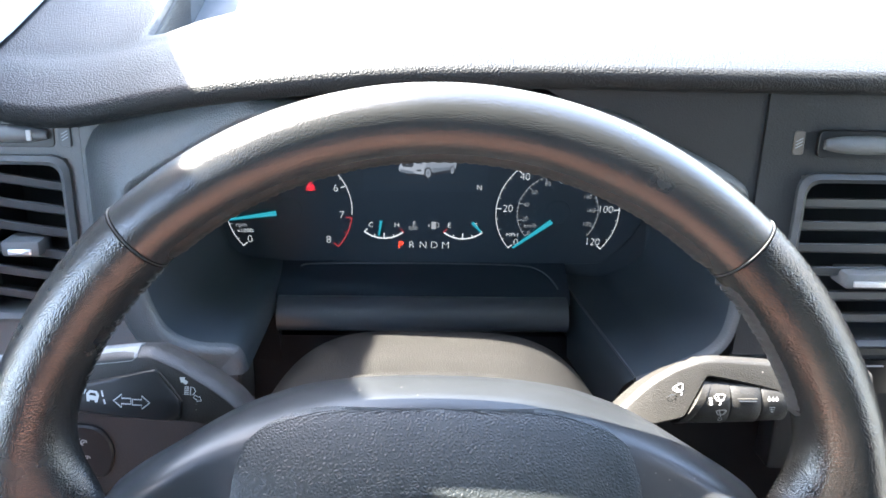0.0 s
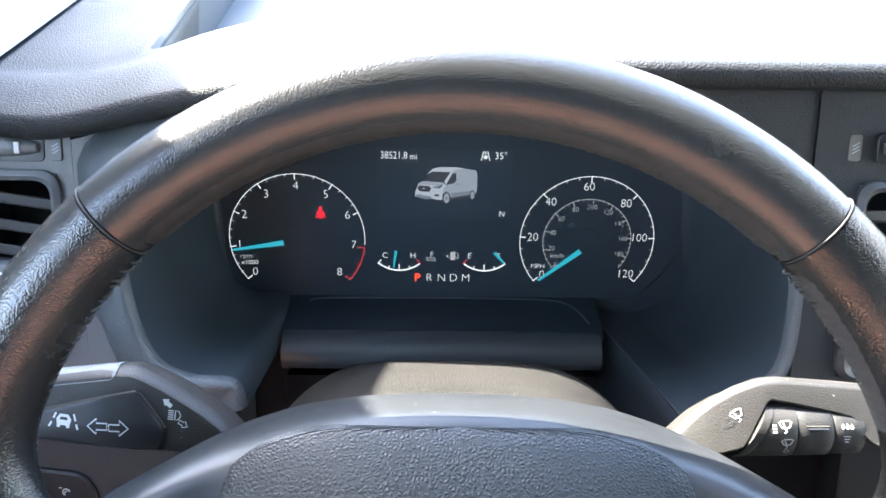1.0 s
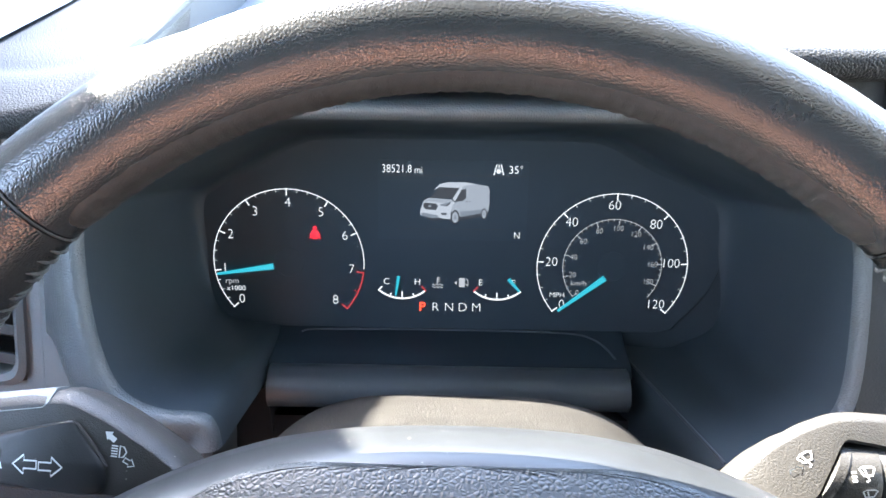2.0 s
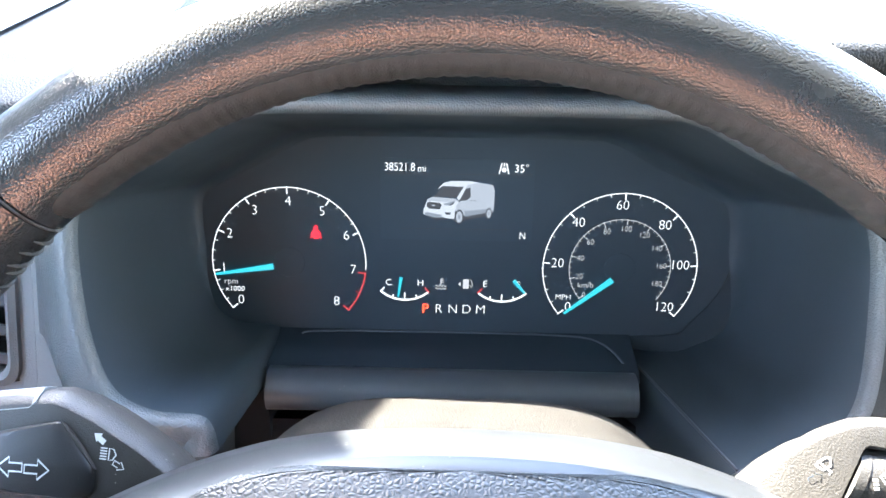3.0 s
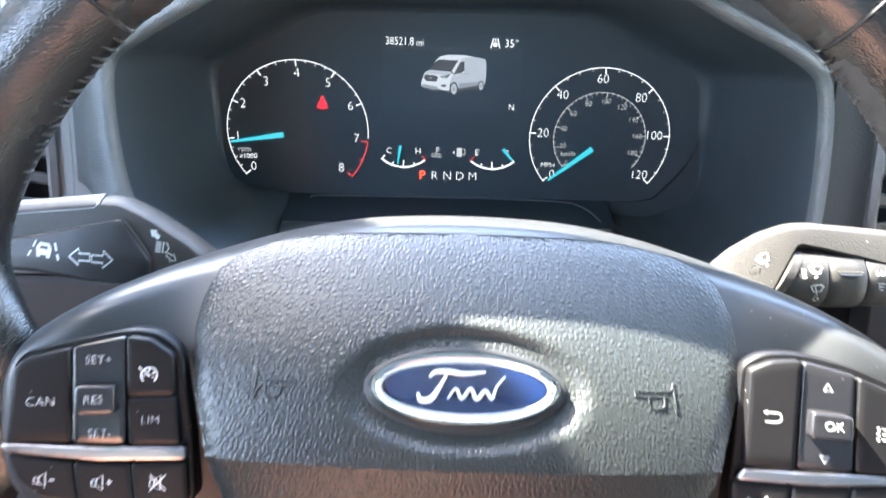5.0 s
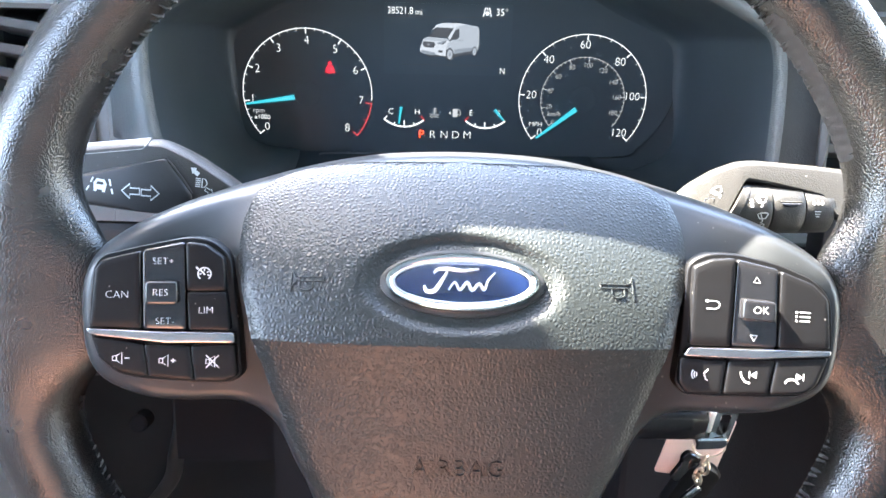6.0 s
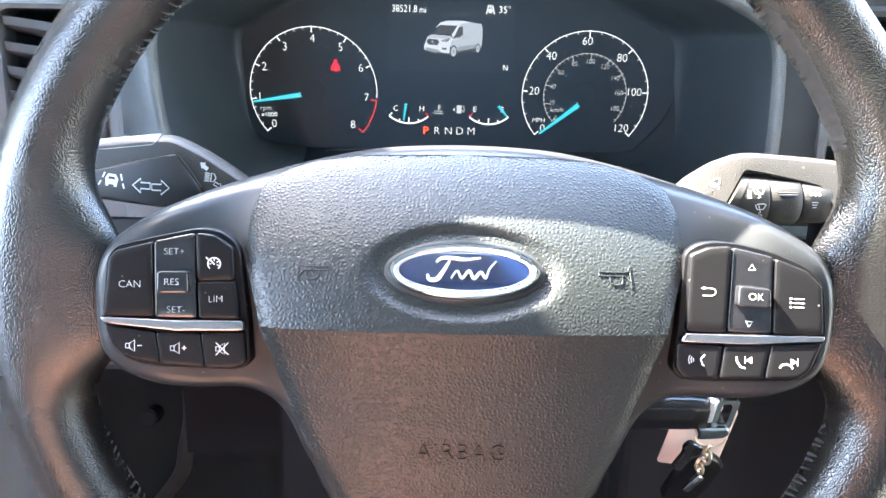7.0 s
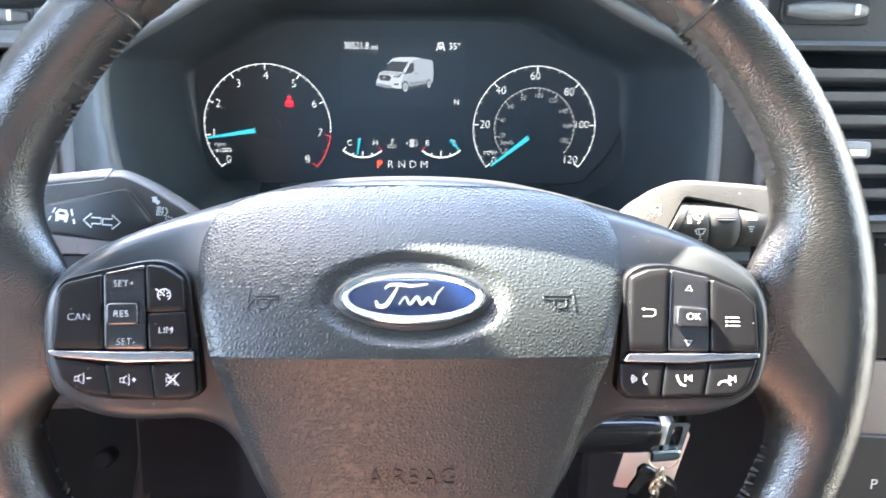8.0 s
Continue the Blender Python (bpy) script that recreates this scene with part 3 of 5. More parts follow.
part("sill_highlight", bm, BAR, dash, "thin lighter tube standing for the highlight on the sill's edge")
# Bright line of the slanting edge, likewise a lighter tube laid on it.
bm = bmesh.new()
tube(bm, [edge_a.lerp(edge_b, k / 8) + Vector((0, 0.0002, 0.0004)) for k in range(9)], 0.0008, 8)
part("slant_highlight", bm, BAR, dash, "thin lighter tube standing for the highlight on the slanting edge")


bm = bmesh.new()
skin(bm, [[FI @ Vector((x * k, y, z)) for x in (-0.116, -0.05, 0.0, 0.05, 0.116)] for k, y, z in ((1.0, 0.5865, 0.8105), (0.985, 0.560, 0.8125), (0.975, 0.535, 0.8150), (0.97, 0.527, 0.812))], closed=False)
part("gap_cover", bm, RECESS, dash, "dark smooth cover behind the bar")


# ---- air vents ----
def air_vent(name, x0, x1, w0, w1, slats, handle, label, group, bezel, deep=0.0, fall=0.0):
    """A framed outlet: a bezel, level slats, a dark box behind and a slide on one slat."""
    ob = thing(name, FACE @ pose(0, 0, deep), label, "air vent", group)
    outer = rounded([(x0 - 0.003, w0 - 0.003), (x1 + 0.003, w0 - 0.003), (x1 + 0.003, w1 + 0.003), (x0 - 0.003, w1 + 0.003)], 0.012, 6)
    inner = rounded([(x0 + 0.003, w0 + 0.003), (x1 - 0.003, w0 + 0.003), (x1 - 0.003, w1 - 0.003), (x0 + 0.003, w1 - 0.003)], 0.010, 6)
    mid = [a.lerp(b, 0.5) for a, b in zip(outer, inner)]
    bm = bmesh.new()
    skin(bm, [[(p.x, p.y, -0.004) for p in outer], [(p.x, p.y, 0.0005) for p in outer], [(p.x, p.y, 0.003) for p in mid], [(p.x, p.y, 0.0) for p in inner], [(p.x, p.y, -0.022) for p in inner]])
    part("bezel", bm, bezel, ob, "satin grey bezel")
    bm = bmesh.new()
    skin(bm, [[(p.x, p.y, -0.022) for p in inner], [(p.x, p.y, -0.07) for p in inner]], cap_last=True)
    part("duct", bm, DUCT, ob, "unlit duct behind the slats")
    for w in slats:
        bm = bmesh.new()
        sec = [(-0.0070, -0.026), (0.0004, -0.0040), (0.0016, -0.0008), (0.0011, 0.0004), (-0.0042, -0.0010), (-0.0060, -0.0035), (-0.0105, -0.026)]
        skin(bm, [[(x, w + a + fall * (x - x1), m - 0.004) for a, m in sec] for x in (x0 + 0.004, x1 - 0.004)], cap_first=True, cap_last=True)
        part("slat", bm, SLAT, ob, sharp=30)
    hx0, hx1, hw = handle
    bm = bmesh.new()
    box(bm, hx0, hx1, hw - 0.0055, hw + 0.0055, -0.016, 0.006, 0.0025)
    slide = part("slide", bm, FASCIA, ob, "grey slide with a silver lip")
    bm = bmesh.new()
    box(bm, hx0 + 0.005, hx1 - 0.005, hw - 0.0035, hw + 0.0005, 0.0055, 0.0075, 0.0008)
    part("lip", bm, SILVER, slide)
    return ob


air_vent("air_vent", -0.296, -0.2320, -0.009, 0.099, [0.082, 0.0655, 0.050, 0.034, 0.018, 0.002], (-0.277, -0.252, 0.041), "dark side air vent with a grey slide in the dashboard", "dashboard vents", FASCIA, -0.031, -0.14)
air_vent("air_vent", 0.2345, 0.399, -0.011, 0.1025, [0.087, 0.072, 0.057, 0.041, 0.024, 0.008], (0.270, 0.306, 0.036), "wide dark centre air vent with a silver-lipped slide", "dashboard vents", BEZEL_DARK)


def vent_wheel(x0, x1, w, label, deep=0.0):
    """A thumb wheel lying in a slot over a vent."""
    ob = thing("vent_dial", FACE @ pose(0, 0, deep), label, "dial", "vent dials")
    bm = bmesh.new()
    plate(bm, rounded([(x0, w - 0.0085), (x1, w - 0.0085), (x1, w + 0.0085), (x0, w + 0.0085)], 0.004), -0.004, 0.0004, 0.0003)
    part("slot", bm, BLACK, ob)
    bm = bmesh.new()
    c = (x0 + x1) / 2
    half = (x1 - x0) / 2 - 0.003
    rings = []
    for k in range(13):
        a = -1 + 2 * k / 12
        r = 0.006 * math.sqrt(max(0.02, 1 - a * a * 0.75))
        rings.append([(c + a * half, w + r * math.cos(t), 0.0006 + 1.1 * r * max(0.0, math.sin(t))) for t in [math.pi * j / 10 for j in range(11)]])
    skin(bm, rings, closed=False)
    bm.verts.ensure_lookup_table()
    bm.faces.new([bm.verts[k] for k in range(11)])
    bm.faces.new([bm.verts[-11 + k] for k in range(11)])
    wheel = part("wheel", bm, FASCIA, ob, "ribbed grey thumb wheel")
    bm = bmesh.new()
    box(bm, c + half * 0.62, c + half * 0.62 + 0.0026, w - 0.003, w + 0.0035, 0.0055, 0.0072)
    part("mark", bm, PRINT, wheel, "white mark")
    return ob


vent_wheel(-0.302, -0.2370, 0.1155, "grey thumb wheel with a white mark over the side vent", -0.0335)
vent_wheel(0.2395, 0.2975, 0.1240, "grey thumb wheel over the centre vent")


def face_icon(x, w, label, tile, deep=0.0):
    """A little pale tile with slanting bars beside a thumb wheel."""
    ob = thing("vent_symbol", FACE @ pose(0, 0, deep), label, "symbol", "vent symbols")
    bm = bmesh.new()
    plate(bm, rounded([(x - 0.0035, w - 0.0075), (x + 0.0035, w - 0.0075), (x + 0.0035, w + 0.0075), (x - 0.0035, w + 0.0075)], 0.002), -0.004, -0.0024, 0.0004)
    part("tile", bm, tile, ob)
    for k in (-1, 0, 1):
        bm = bmesh.new()
        ribbon(bm, [(x - 0.002, w + 0.002 * k - 0.0012), (x + 0.002, w + 0.002 * k + 0.0012)], 0.0006, -0.0022)
        part("bar", bm, PRINT_DIM, ob)


face_icon(-0.2300, 0.115, "small grey symbol tile with slanted bars beside the vent", FASCIA, -0.030)
face_icon(0.2285, 0.1240, "small pale symbol tile beside the centre vent", LIGHT_TRIM)


# centre stack below the vent, and the console beside the seat
def centre_stack():
    ob = thing("centre_stack", FACE, "black centre stack with small buttons under the vent", "control panel")
    bm = bmesh.new()
    box(bm, 0.245, 0.60, -0.112, -0.021, -0.03, -0.006, 0.003)
    part("panel", bm, BLACK, ob)
    for i in range(5):
        x = 0.262 + 0.03 * i
        bm = bmesh.new()
        box(bm, x, x + 0.0275, -0.050, -0.024, -0.006, -0.0035, 0.0012)
        b = part("button", bm, BUTTON, ob)
        bm = bmesh.new()
        ribbon(bm, [(x + 0.006, -0.0285), (x + 0.021, -0.0285)], 0.0012, -0.0033)
        part("mark", bm, PRINT_DIM, b)
    return ob


centre_stack()


def console():
    ob = thing("gear_console", FACE, "light grey console panel with a black selector plate", "console")
    bm = bmesh.new()
    box(bm, 0.296, 0.60, -0.36, -0.113, -0.05, -0.004, 0.004)
    part("panel", bm, LIGHT_TRIM, ob)
    bm = bmesh.new()
    plate(bm, rounded(mm([(306, -330), (360, -330), (352, -168), (316, -166)]), 0.006), -0.006, 0.0005, 0.001)
    p = part("selector_plate", bm, BLACK, ob, "black selector plate")
    part("letter", writing("P", 0.011), PRINT, p, "white letter P", pose(0.338, -0.204, 0.0011))
    bm = bmesh.new()
    box(bm, 0.2945, 0.300, -0.36, -0.108, -0.02, 0.0, 0.0015)
    part("edge_strip", bm, SILVER, ob, "pale edge strip")
    return ob


console()


def lamp_switch():
    ob = thing("headlamp_switch", FACE @ pose(-0.0145, -0.0205, -0.0225), "black headlamp switch panel with a chrome-ringed knob", "switch")
    bm = bmesh.new()
    plate(bm, rounded(mm([(-289, -120), (-212, -116), (-207, -90), (-216, -74), (-250, -70), (-289, -70)]), 0.012), -0.013, -0.0095, 0.0015)
    part("panel", bm, BLACK, ob)
    bm = bmesh.new()
    tube(bm, [(-0.262 + 0.019 * math.cos(t), -0.097 + 0.019 * math.sin(t), -0.006) for t in [2 * math.pi * k / 32 for k in range(32)]], 0.0013, closed=True)
    part("ring", bm, CHROME, ob, "chrome ring")
    bm = bmesh.new()
    dome(bm, [(-0.262 + 0.018 * math.cos(t), -0.097 + 0.018 * math.sin(t)) for t in [2 * math.pi * k / 32 for k in range(32)]], lambda u, v: -0.01, [(0, 0), (0, 0.012), (0.0015, 0.0135)])
    part("knob", bm, BUTTON, ob)
    for dx, dw in ((-0.228, -0.086), (-0.227, -0.099)):
        bm = bmesh.new()
        ribbon(bm, [(dx + 0.0022 * math.cos(t), dw + 0.0022 * math.sin(t)) for t in [k * 0.5 for k in range(10)]], 0.0007, -0.0092)
        ribbon(bm, [(dx - 0.0045, dw + 0.003), (dx - 0.0025, dw + 0.003)], 0.0007, -0.0092)
        ribbon(bm, [(dx - 0.002, dw - 0.001), (dx + 0.001, dw + 0.001)], 0.0007, -0.0092)
        part("symbol", bm, PRINT, ob, "white symbol")


lamp_switch()


# ---- instrument cluster ----
cluster = thing("instrument_cluster", DIAL, "black instrument cluster with lit dials and a small screen", "instruments")
bm = bmesh.new()
plate(bm, rounded(mm([(-190, -62), (190, -62), (192, 112), (-190, 112)]), 0.01), -0.012, -0.0008)
part("backing", bm, TUNNEL, cluster)
bm = bmesh.new()
plate(bm, loop_through(mm([(-160, 10), (-158, -18), (-152, -38), (-138, -46.5), (-60, -47.5), (60, -47.5), (138, -47), (154, -38), (172, -14), (178, 14), (174, 56), (160, 96), (60, 103), (-60, 103), (-150, 96), (-166, 56)]), 6), -0.0008, 0.0012, 0.0006)
part("face", bm, GLASSY, cluster, "smoked dark face")


def dial_lines(bm, cx, cy, r, a0, a1, steps, every, long, short, width, wide, z):
    for i in range(steps + 1):
        a = radians(a0 + (a1 - a0) * i / steps)
        s, c = math.sin(a), math.cos(a)
        l = long if i % every == 0 else short
        ribbon(bm, [(cx + (r + 0.0005) * s, cy + (r + 0.0005) * c), (cx + (r - l) * s, cy + (r - l) * c)], wide if i % every == 0 else width, z)


Z = 0.0016


def needle(bm, tail, tip, w0, w1, z):
    a, b = Vector(tail), Vector(tip)
    t = (b - a).normalized()
    n = Vector((-t.y, t.x))
    vs = [(a + n * w0 / 2), (a - n * w0 / 2), (b - n * w1 / 2), (b + n * w1 / 2)]
    plate(bm, vs, z, z + 0.0014)


def dial_part(name, cx, cy, label):
    bm = bmesh.new()
    plate(bm, [(cx + 0.0100 * math.cos(t), cy + 0.0100 * math.sin(t)) for t in [2 * math.pi * k / 28 for k in range(28)]], 0.0012, 0.0014, 0.0002)
    return part(name, bm, GLASSY, cluster, label)


tach = dial_part("tachometer", -0.1053, -0.0020, "engine speed dial with a cyan needle")
bm = bmesh.new()
ribbon(bm, arc(-0.1053, -0.002, 0.049, -130.4, 94.5, 70), 0.00052, Z)
dial_lines(bm, -0.1053, -0.002, 0.049, -130, 65, 24, 4, 0.0042, 0.0020, 0.00034, 0.00075, Z + 0.00005)
part("scale", bm, G_WHITE, tach, "white scale")
bm = bmesh.new()
ribbon(bm, arc(-0.1053, -0.002, 0.049, 97, 130.4, 14), 0.0009, Z)
dial_lines(bm, -0.1053, -0.002, 0.049, 97.5, 130, 2, 2, 0.0048, 0.003, 0.0006, 0.0010, Z + 0.00005)
part("red_zone", bm, G_RED_DIM, tach, "red end of the scale")
for t, x, y in (("0", -137.3, -28), ("1", -147.3, -6.6), ("2", -142.4, 16.4), ("3", -125.9, 31.8), ("4", -104.7, 38.1), ("5", -83.6, 32), ("6", -68.5, 16.6), ("7", -64.5, -6.2), ("8", -75.4, -27.7)):
    part("numeral", writing(t, 0.0091, thin=0.00020, narrow=0.96), G_WHITE, tach, "", pose(x / 1000, y / 1000, Z))
part("unit", writing("rpm", 0.0056, thin=0.00003), G_GREY, tach, "", pose(-0.1432, -0.0155, Z))
part("unit", writing("x1000", 0.0050, thin=0.00005), G_WHITE, tach, "", pose(-0.1408, -0.0206, Z))
bm = bmesh.new()
needle(bm, (-0.1152, -0.0043), (-0.1522, -0.0102), 0.0036, 0.0012, 0.0030)
part("needle", bm, G_CYAN, tach, "cyan needle")

speedo = dial_part("speedometer", 0.1057, -0.0014, "road speed dial with a cyan needle")
bm = bmesh.new()
ribbon(bm, arc(0.1057, -0.0014, 0.049, -130.4, 130.4, 80), 0.00052, Z)
dial_lines(bm, 0.1057, -0.0014, 0.049, -130, 130, 24, 4, 0.0042, 0.0021, 0.00034, 0.00075, Z + 0.00005)
part("scale", bm, G_WHITE, speedo, "white scale")
bm = bmesh.new()
ribbon(bm, arc(0.1057, -0.0014, 0.0322, -130, 130, 60), 0.00038, Z)
dial_lines(bm, 0.1057, -0.0014, 0.0322, -130, 126, 38, 4, 0.0034, 0.0018, 0.00026, 0.0005, Z + 0.00005)
part("inner_scale", bm, G_GREY, speedo, "dimmer inner scale")
for t, x, y in (("0", 74.1, -28.1), ("20", 65.9, 1.3), ("40", 77.6, 28.3), ("60", 104.3, 39.9), ("80", 131.9, 27.7), ("100", 143.6, 1.6), ("120", 136.2, -27)):
    part("numeral", writing(t, 0.0090, thin=0.00019, narrow=0.94), G_WHITE, speedo, "", pose(x / 1000, y / 1000, Z))
for k in range(10):
    a = radians(-130 + 26.9 * k)
    rr = 0.0262 if k else 0.0285
    part("small_numeral", writing(str(20 * k), 0.0056, thin=0.00010, narrow=0.86), G_GREY, speedo, "", pose(0.1057 + rr * math.sin(a), -0.0014 + rr * math.cos(a), Z))
part("unit", writing("MPH", 0.0052, thin=0.00010), G_WHITE, speedo, "", pose(0.0708, -0.0216, Z))
part("unit", writing("km/h", 0.0052, thin=0.00003), G_GREY, speedo, "", pose(0.0846, -0.0131, Z))
bm = bmesh.new()
needle(bm, (0.1011, -0.0085), (0.0715, -0.0320), 0.0036, 0.0012, 0.0030)
part("needle", bm, G_CYAN, speedo, "cyan needle")


def small_gauge(name, label, cx, cy, letters, hot, tip, tail):
    bm = bmesh.new()
    ribbon(bm, arc(cx, cy, 0.0234, 180 + 41, 180 - 41, 20), 0.0012, Z)
    for a, l in ((180 + 41, 0.004), (180 + 20, 0.003), (180, 0.0055), (180 - 20, 0.003), (180 - 41, 0.004)):
        if a == 180 + 41 * hot:
            continue
        s, c = math.sin(radians(a)), math.cos(radians(a))
        ribbon(bm, [(cx + 0.0240 * s, cy + 0.0240 * c), (cx + (0.024 - l) * s, cy + (0.024 - l) * c)], 0.0008, Z + 0.0001)
    g = part(name, bm, G_WHITE, cluster, label)
    bm = bmesh.new()
    s, c = math.sin(radians(180 + 41 * hot)), math.cos(radians(180 + 41 * hot))
    ribbon(bm, [(cx + 0.0240 * s, cy + 0.0240 * c), (cx + 0.0195 * s, cy + 0.0195 * c)], 0.0010, Z + 0.0001)
    part("red_tick", bm, G_RED_DIM, g, "red end tick")
    for t, x in letters:
        part("letter", writing(t, 0.0062, thin=0.00008), G_WHITE, g, "", pose(cx + x, cy - 0.0118, Z))
    bm = bmesh.new()
    needle(bm, tail, tip, 0.0022, 0.0011, 0.0020)
    part("needle", bm, G_CYAN, g, "cyan needle")


small_gauge("temperature_gauge", "coolant gauge with a cyan needle", -0.0314, -0.0023, (("C", -0.0103), ("H", 0.0101)), -1, (-0.0355, -0.0232), (-0.0337, -0.0102))
small_gauge("fuel_gauge", "fuel gauge with the needle at full", 0.0312, -0.0021, (("E", -0.0110), ("F", 0.0105)), 1, (0.0458, -0.0193), (0.0386, -0.0108))

# symbols between the gauges
bm = bmesh.new()
x, y = -0.0082, -0.0145
ribbon(bm, [(x, y - 0.0005), (x, y + 0.0038)], 0.0007, Z)
for k in range(3):
    ribbon(bm, [(x, y + 0.0036 - 0.0012 * k), (x + 0.0018, y + 0.0036 - 0.0012 * k)], 0.0005, Z)
for k in range(2):
    ribbon(bm, [(x - 0.0036 + 0.0006 * i, y - 0.0012 - 0.0018 * k + 0.0005 * math.sin(i * 1.6)) for i in range(13)], 0.0005, Z)
part("coolant_symbol", bm, G_GREY, cluster, "grey thermometer symbol")
bm = bmesh.new()
x, y = 0.0080, -0.0142
poly(bm, [(x - 0.002, y - 0.003), (x + 0.0018, y - 0.003), (x + 0.0018, y + 0.0034), (x - 0.002, y + 0.0034)], Z)
ribbon(bm, [(x + 0.002, y - 0.0006), (x + 0.003, y - 0.0012), (x + 0.0034, y - 0.0022), (x + 0.004, y - 0.001), (x + 0.0037, y + 0.0022), (x + 0.0024, y + 0.003)], 0.0005, Z)
poly(bm, [(x - 0.0034, y + 0.0015), (x - 0.0034, y - 0.0015), (x - 0.0052, y)], Z)
part("fuel_symbol", bm, G_GREY, cluster, "grey fuel pump symbol")

for t, x in (("P", -18.1), ("R", -9.3), ("N", -0.2), ("D", 8.7), ("M", 17.8)):
    part("gear_letter", writing(t, 0.0088, thin=-0.00008 if t == "P" else 0.00020), G_GEAR if t == "P" else G_WHITE, cluster, "lit red letter P" if t == "P" else "", pose(x / 1000, -0.0316, Z))

# belt warning
bm = bmesh.new()
x, y = -0.0878, 0.0183
poly(bm, [(x + 0.0013 * math.cos(t), y + 0.0034 + 0.0013 * math.sin(t)) for t in [2 * math.pi * k / 12 for k in range(12)]], Z)
poly(bm, [(x - 0.0014, y + 0.0019), (x + 0.0014, y + 0.0019), (x + 0.0030, y - 0.0006), (x + 0.0034, y - 0.0018), (x - 0.0034, y - 0.0018), (x - 0.0030, y - 0.0006)], Z)
ribbon(bm, [(x - 0.0036, y - 0.0040), (x - 0.0026, y - 0.0025), (x + 0.0026, y - 0.0025), (x + 0.0036, y - 0.0040)], 0.0008, Z)
poly(bm, [(x - 0.0017, y - 0.0030), (x + 0.0017, y - 0.0030), (x + 0.0012, y - 0.0042), (x - 0.0012, y - 0.0042)], Z)
belt = part("belt_warning", bm, G_RED, cluster, "lit red belt warning symbol")
bm = bmesh.new()
ribbon(bm, [(x + 0.0016, y + 0.0022), (x - 0.0016, y - 0.0016)], 0.0006, Z + 0.00008)
part("strap", bm, GLASSY, belt, "dark strap")

# the screen
bm = bmesh.new()
plate(bm, rounded(mm([(-47, 15), (48.5, 15), (48.5, 67), (-47, 67)]), 0.001), 0.0012, 0.0015)
screen = part("screen", bm, SCREEN, cluster, "small screen showing a white van")
part("writing", writing("38521.8", 0.0075, thin=0.00010, narrow=0.80), G_WHITE, screen, "", pose(-0.0350, 0.0612, Z + 0.0002))
part("writing", writing("mi", 0.0066, thin=0.00008, narrow=0.84), G_WHITE, screen, "", pose(-0.0213, 0.0606, Z + 0.0002))
part("writing", writing("35°", 0.0072, thin=0.00008, narrow=0.95), G_WHITE, screen, "", pose(0.0403, 0.0616, Z + 0.0002))
part("writing", writing("N", 0.0066, thin=0.0001, narrow=0.85), G_WHITE, screen, "", pose(0.0426, 0.0187, Z + 0.0002))
bm = bmesh.new()
ribbon(bm, [(-0.044, 0.0570), (0.047, 0.0580)], 0.0003, Z + 0.0002)
ribbon(bm, [(-0.034, 0.0222), (0.034, 0.0228)], 0.0003, Z + 0.0002)
part("rule", bm, G_LINE, screen)
bm = bmesh.new()
x, y, zz = 0.0294, 0.0616, Z + 0.0002
ribbon(bm, [(x - 0.003, y - 0.0032), (x - 0.0014, y + 0.0034)], 0.0006, zz)
ribbon(bm, [(x + 0.003, y - 0.0032), (x + 0.0014, y + 0.0034)], 0.0006, zz)
for k in range(3):
    ribbon(bm, [(x + 0.0016 * math.cos(k * math.pi / 3), y - 0.0008 + 0.0016 * math.sin(k * math.pi / 3)), (x - 0.0016 * math.cos(k * math.pi / 3), y - 0.0008 - 0.0016 * math.sin(k * math.pi / 3))], 0.0008, zz + 0.00002 * k)
ribbon(bm, [(x, y + 0.0012), (x, y + 0.0034)], 0.0006, zz)
part("road_symbol", bm, G_WHITE, screen)


def van_piece(name, pts, mat, lift):
    """One flat patch of the picture of the van, drawn on a grid 380 wide and 225 high."""
    bm = bmesh.new()
    poly(bm, [(-0.0202 + 0.0444 * x / 380, 0.0263 + 0.0272 * y / 225) for x, y in pts], Z + 0.0002 + 0.00004 * lift)
    part(name, bm, mat, screen)


def ellipse(cx, cy, rx, ry, n=18):
    return [(cx + rx * math.cos(2 * math.pi * k / n), cy + ry * math.sin(2 * math.pi * k / n)) for k in range(n)]


van_piece("van_shade", [(30, 28), (70, 12), (150, 22), (190, -4), (230, 18), (345, 40), (368, 52), (372, 66), (120, 60)], VAN_DARK, 0)
van_piece("van_side", [(228, 222), (290, 217), (370, 206), (378, 183), (380, 110), (375, 63), (338, 59), (222, 37), (206, 60), (172, 62), (168, 100), (200, 118), (222, 187)], VAN_SIDE, 1)
van_piece("van_skirt", [(222, 66), (342, 80), (374, 70), (374, 62), (338, 58), (222, 36)], VAN_MID, 2)
van_piece("van_front", [(2, 43), (2, 69), (15, 103), (22, 125), (50, 137), (170, 129), (192, 115), (178, 99), (170, 65), (168, 23), (130, 25), (60, 43)], VAN_LIGHT, 2)
van_piece("van_bonnet", [(20, 112), (24, 126), (50, 138), (172, 131), (188, 118), (150, 112), (96, 112), (50, 116)], VAN_SIDE, 3)
van_piece("van_roof", [(70, 174), (108, 213), (150, 223), (250, 224), (300, 217), (240, 205), (222, 193), (104, 196)], VAN_LIGHT, 3)
van_piece("van_pillar", [(178, 136), (190, 120), (196, 122), (230, 196), (216, 196)], VAN_LIGHT, 3)
van_piece("van_screen", [(56, 139), (102, 193), (214, 194), (176, 137)], VAN_DARK, 4)
van_piece("van_window", [(192, 120), (226, 184), (250, 189), (252, 140), (232, 123)], VAN_DARK, 4)
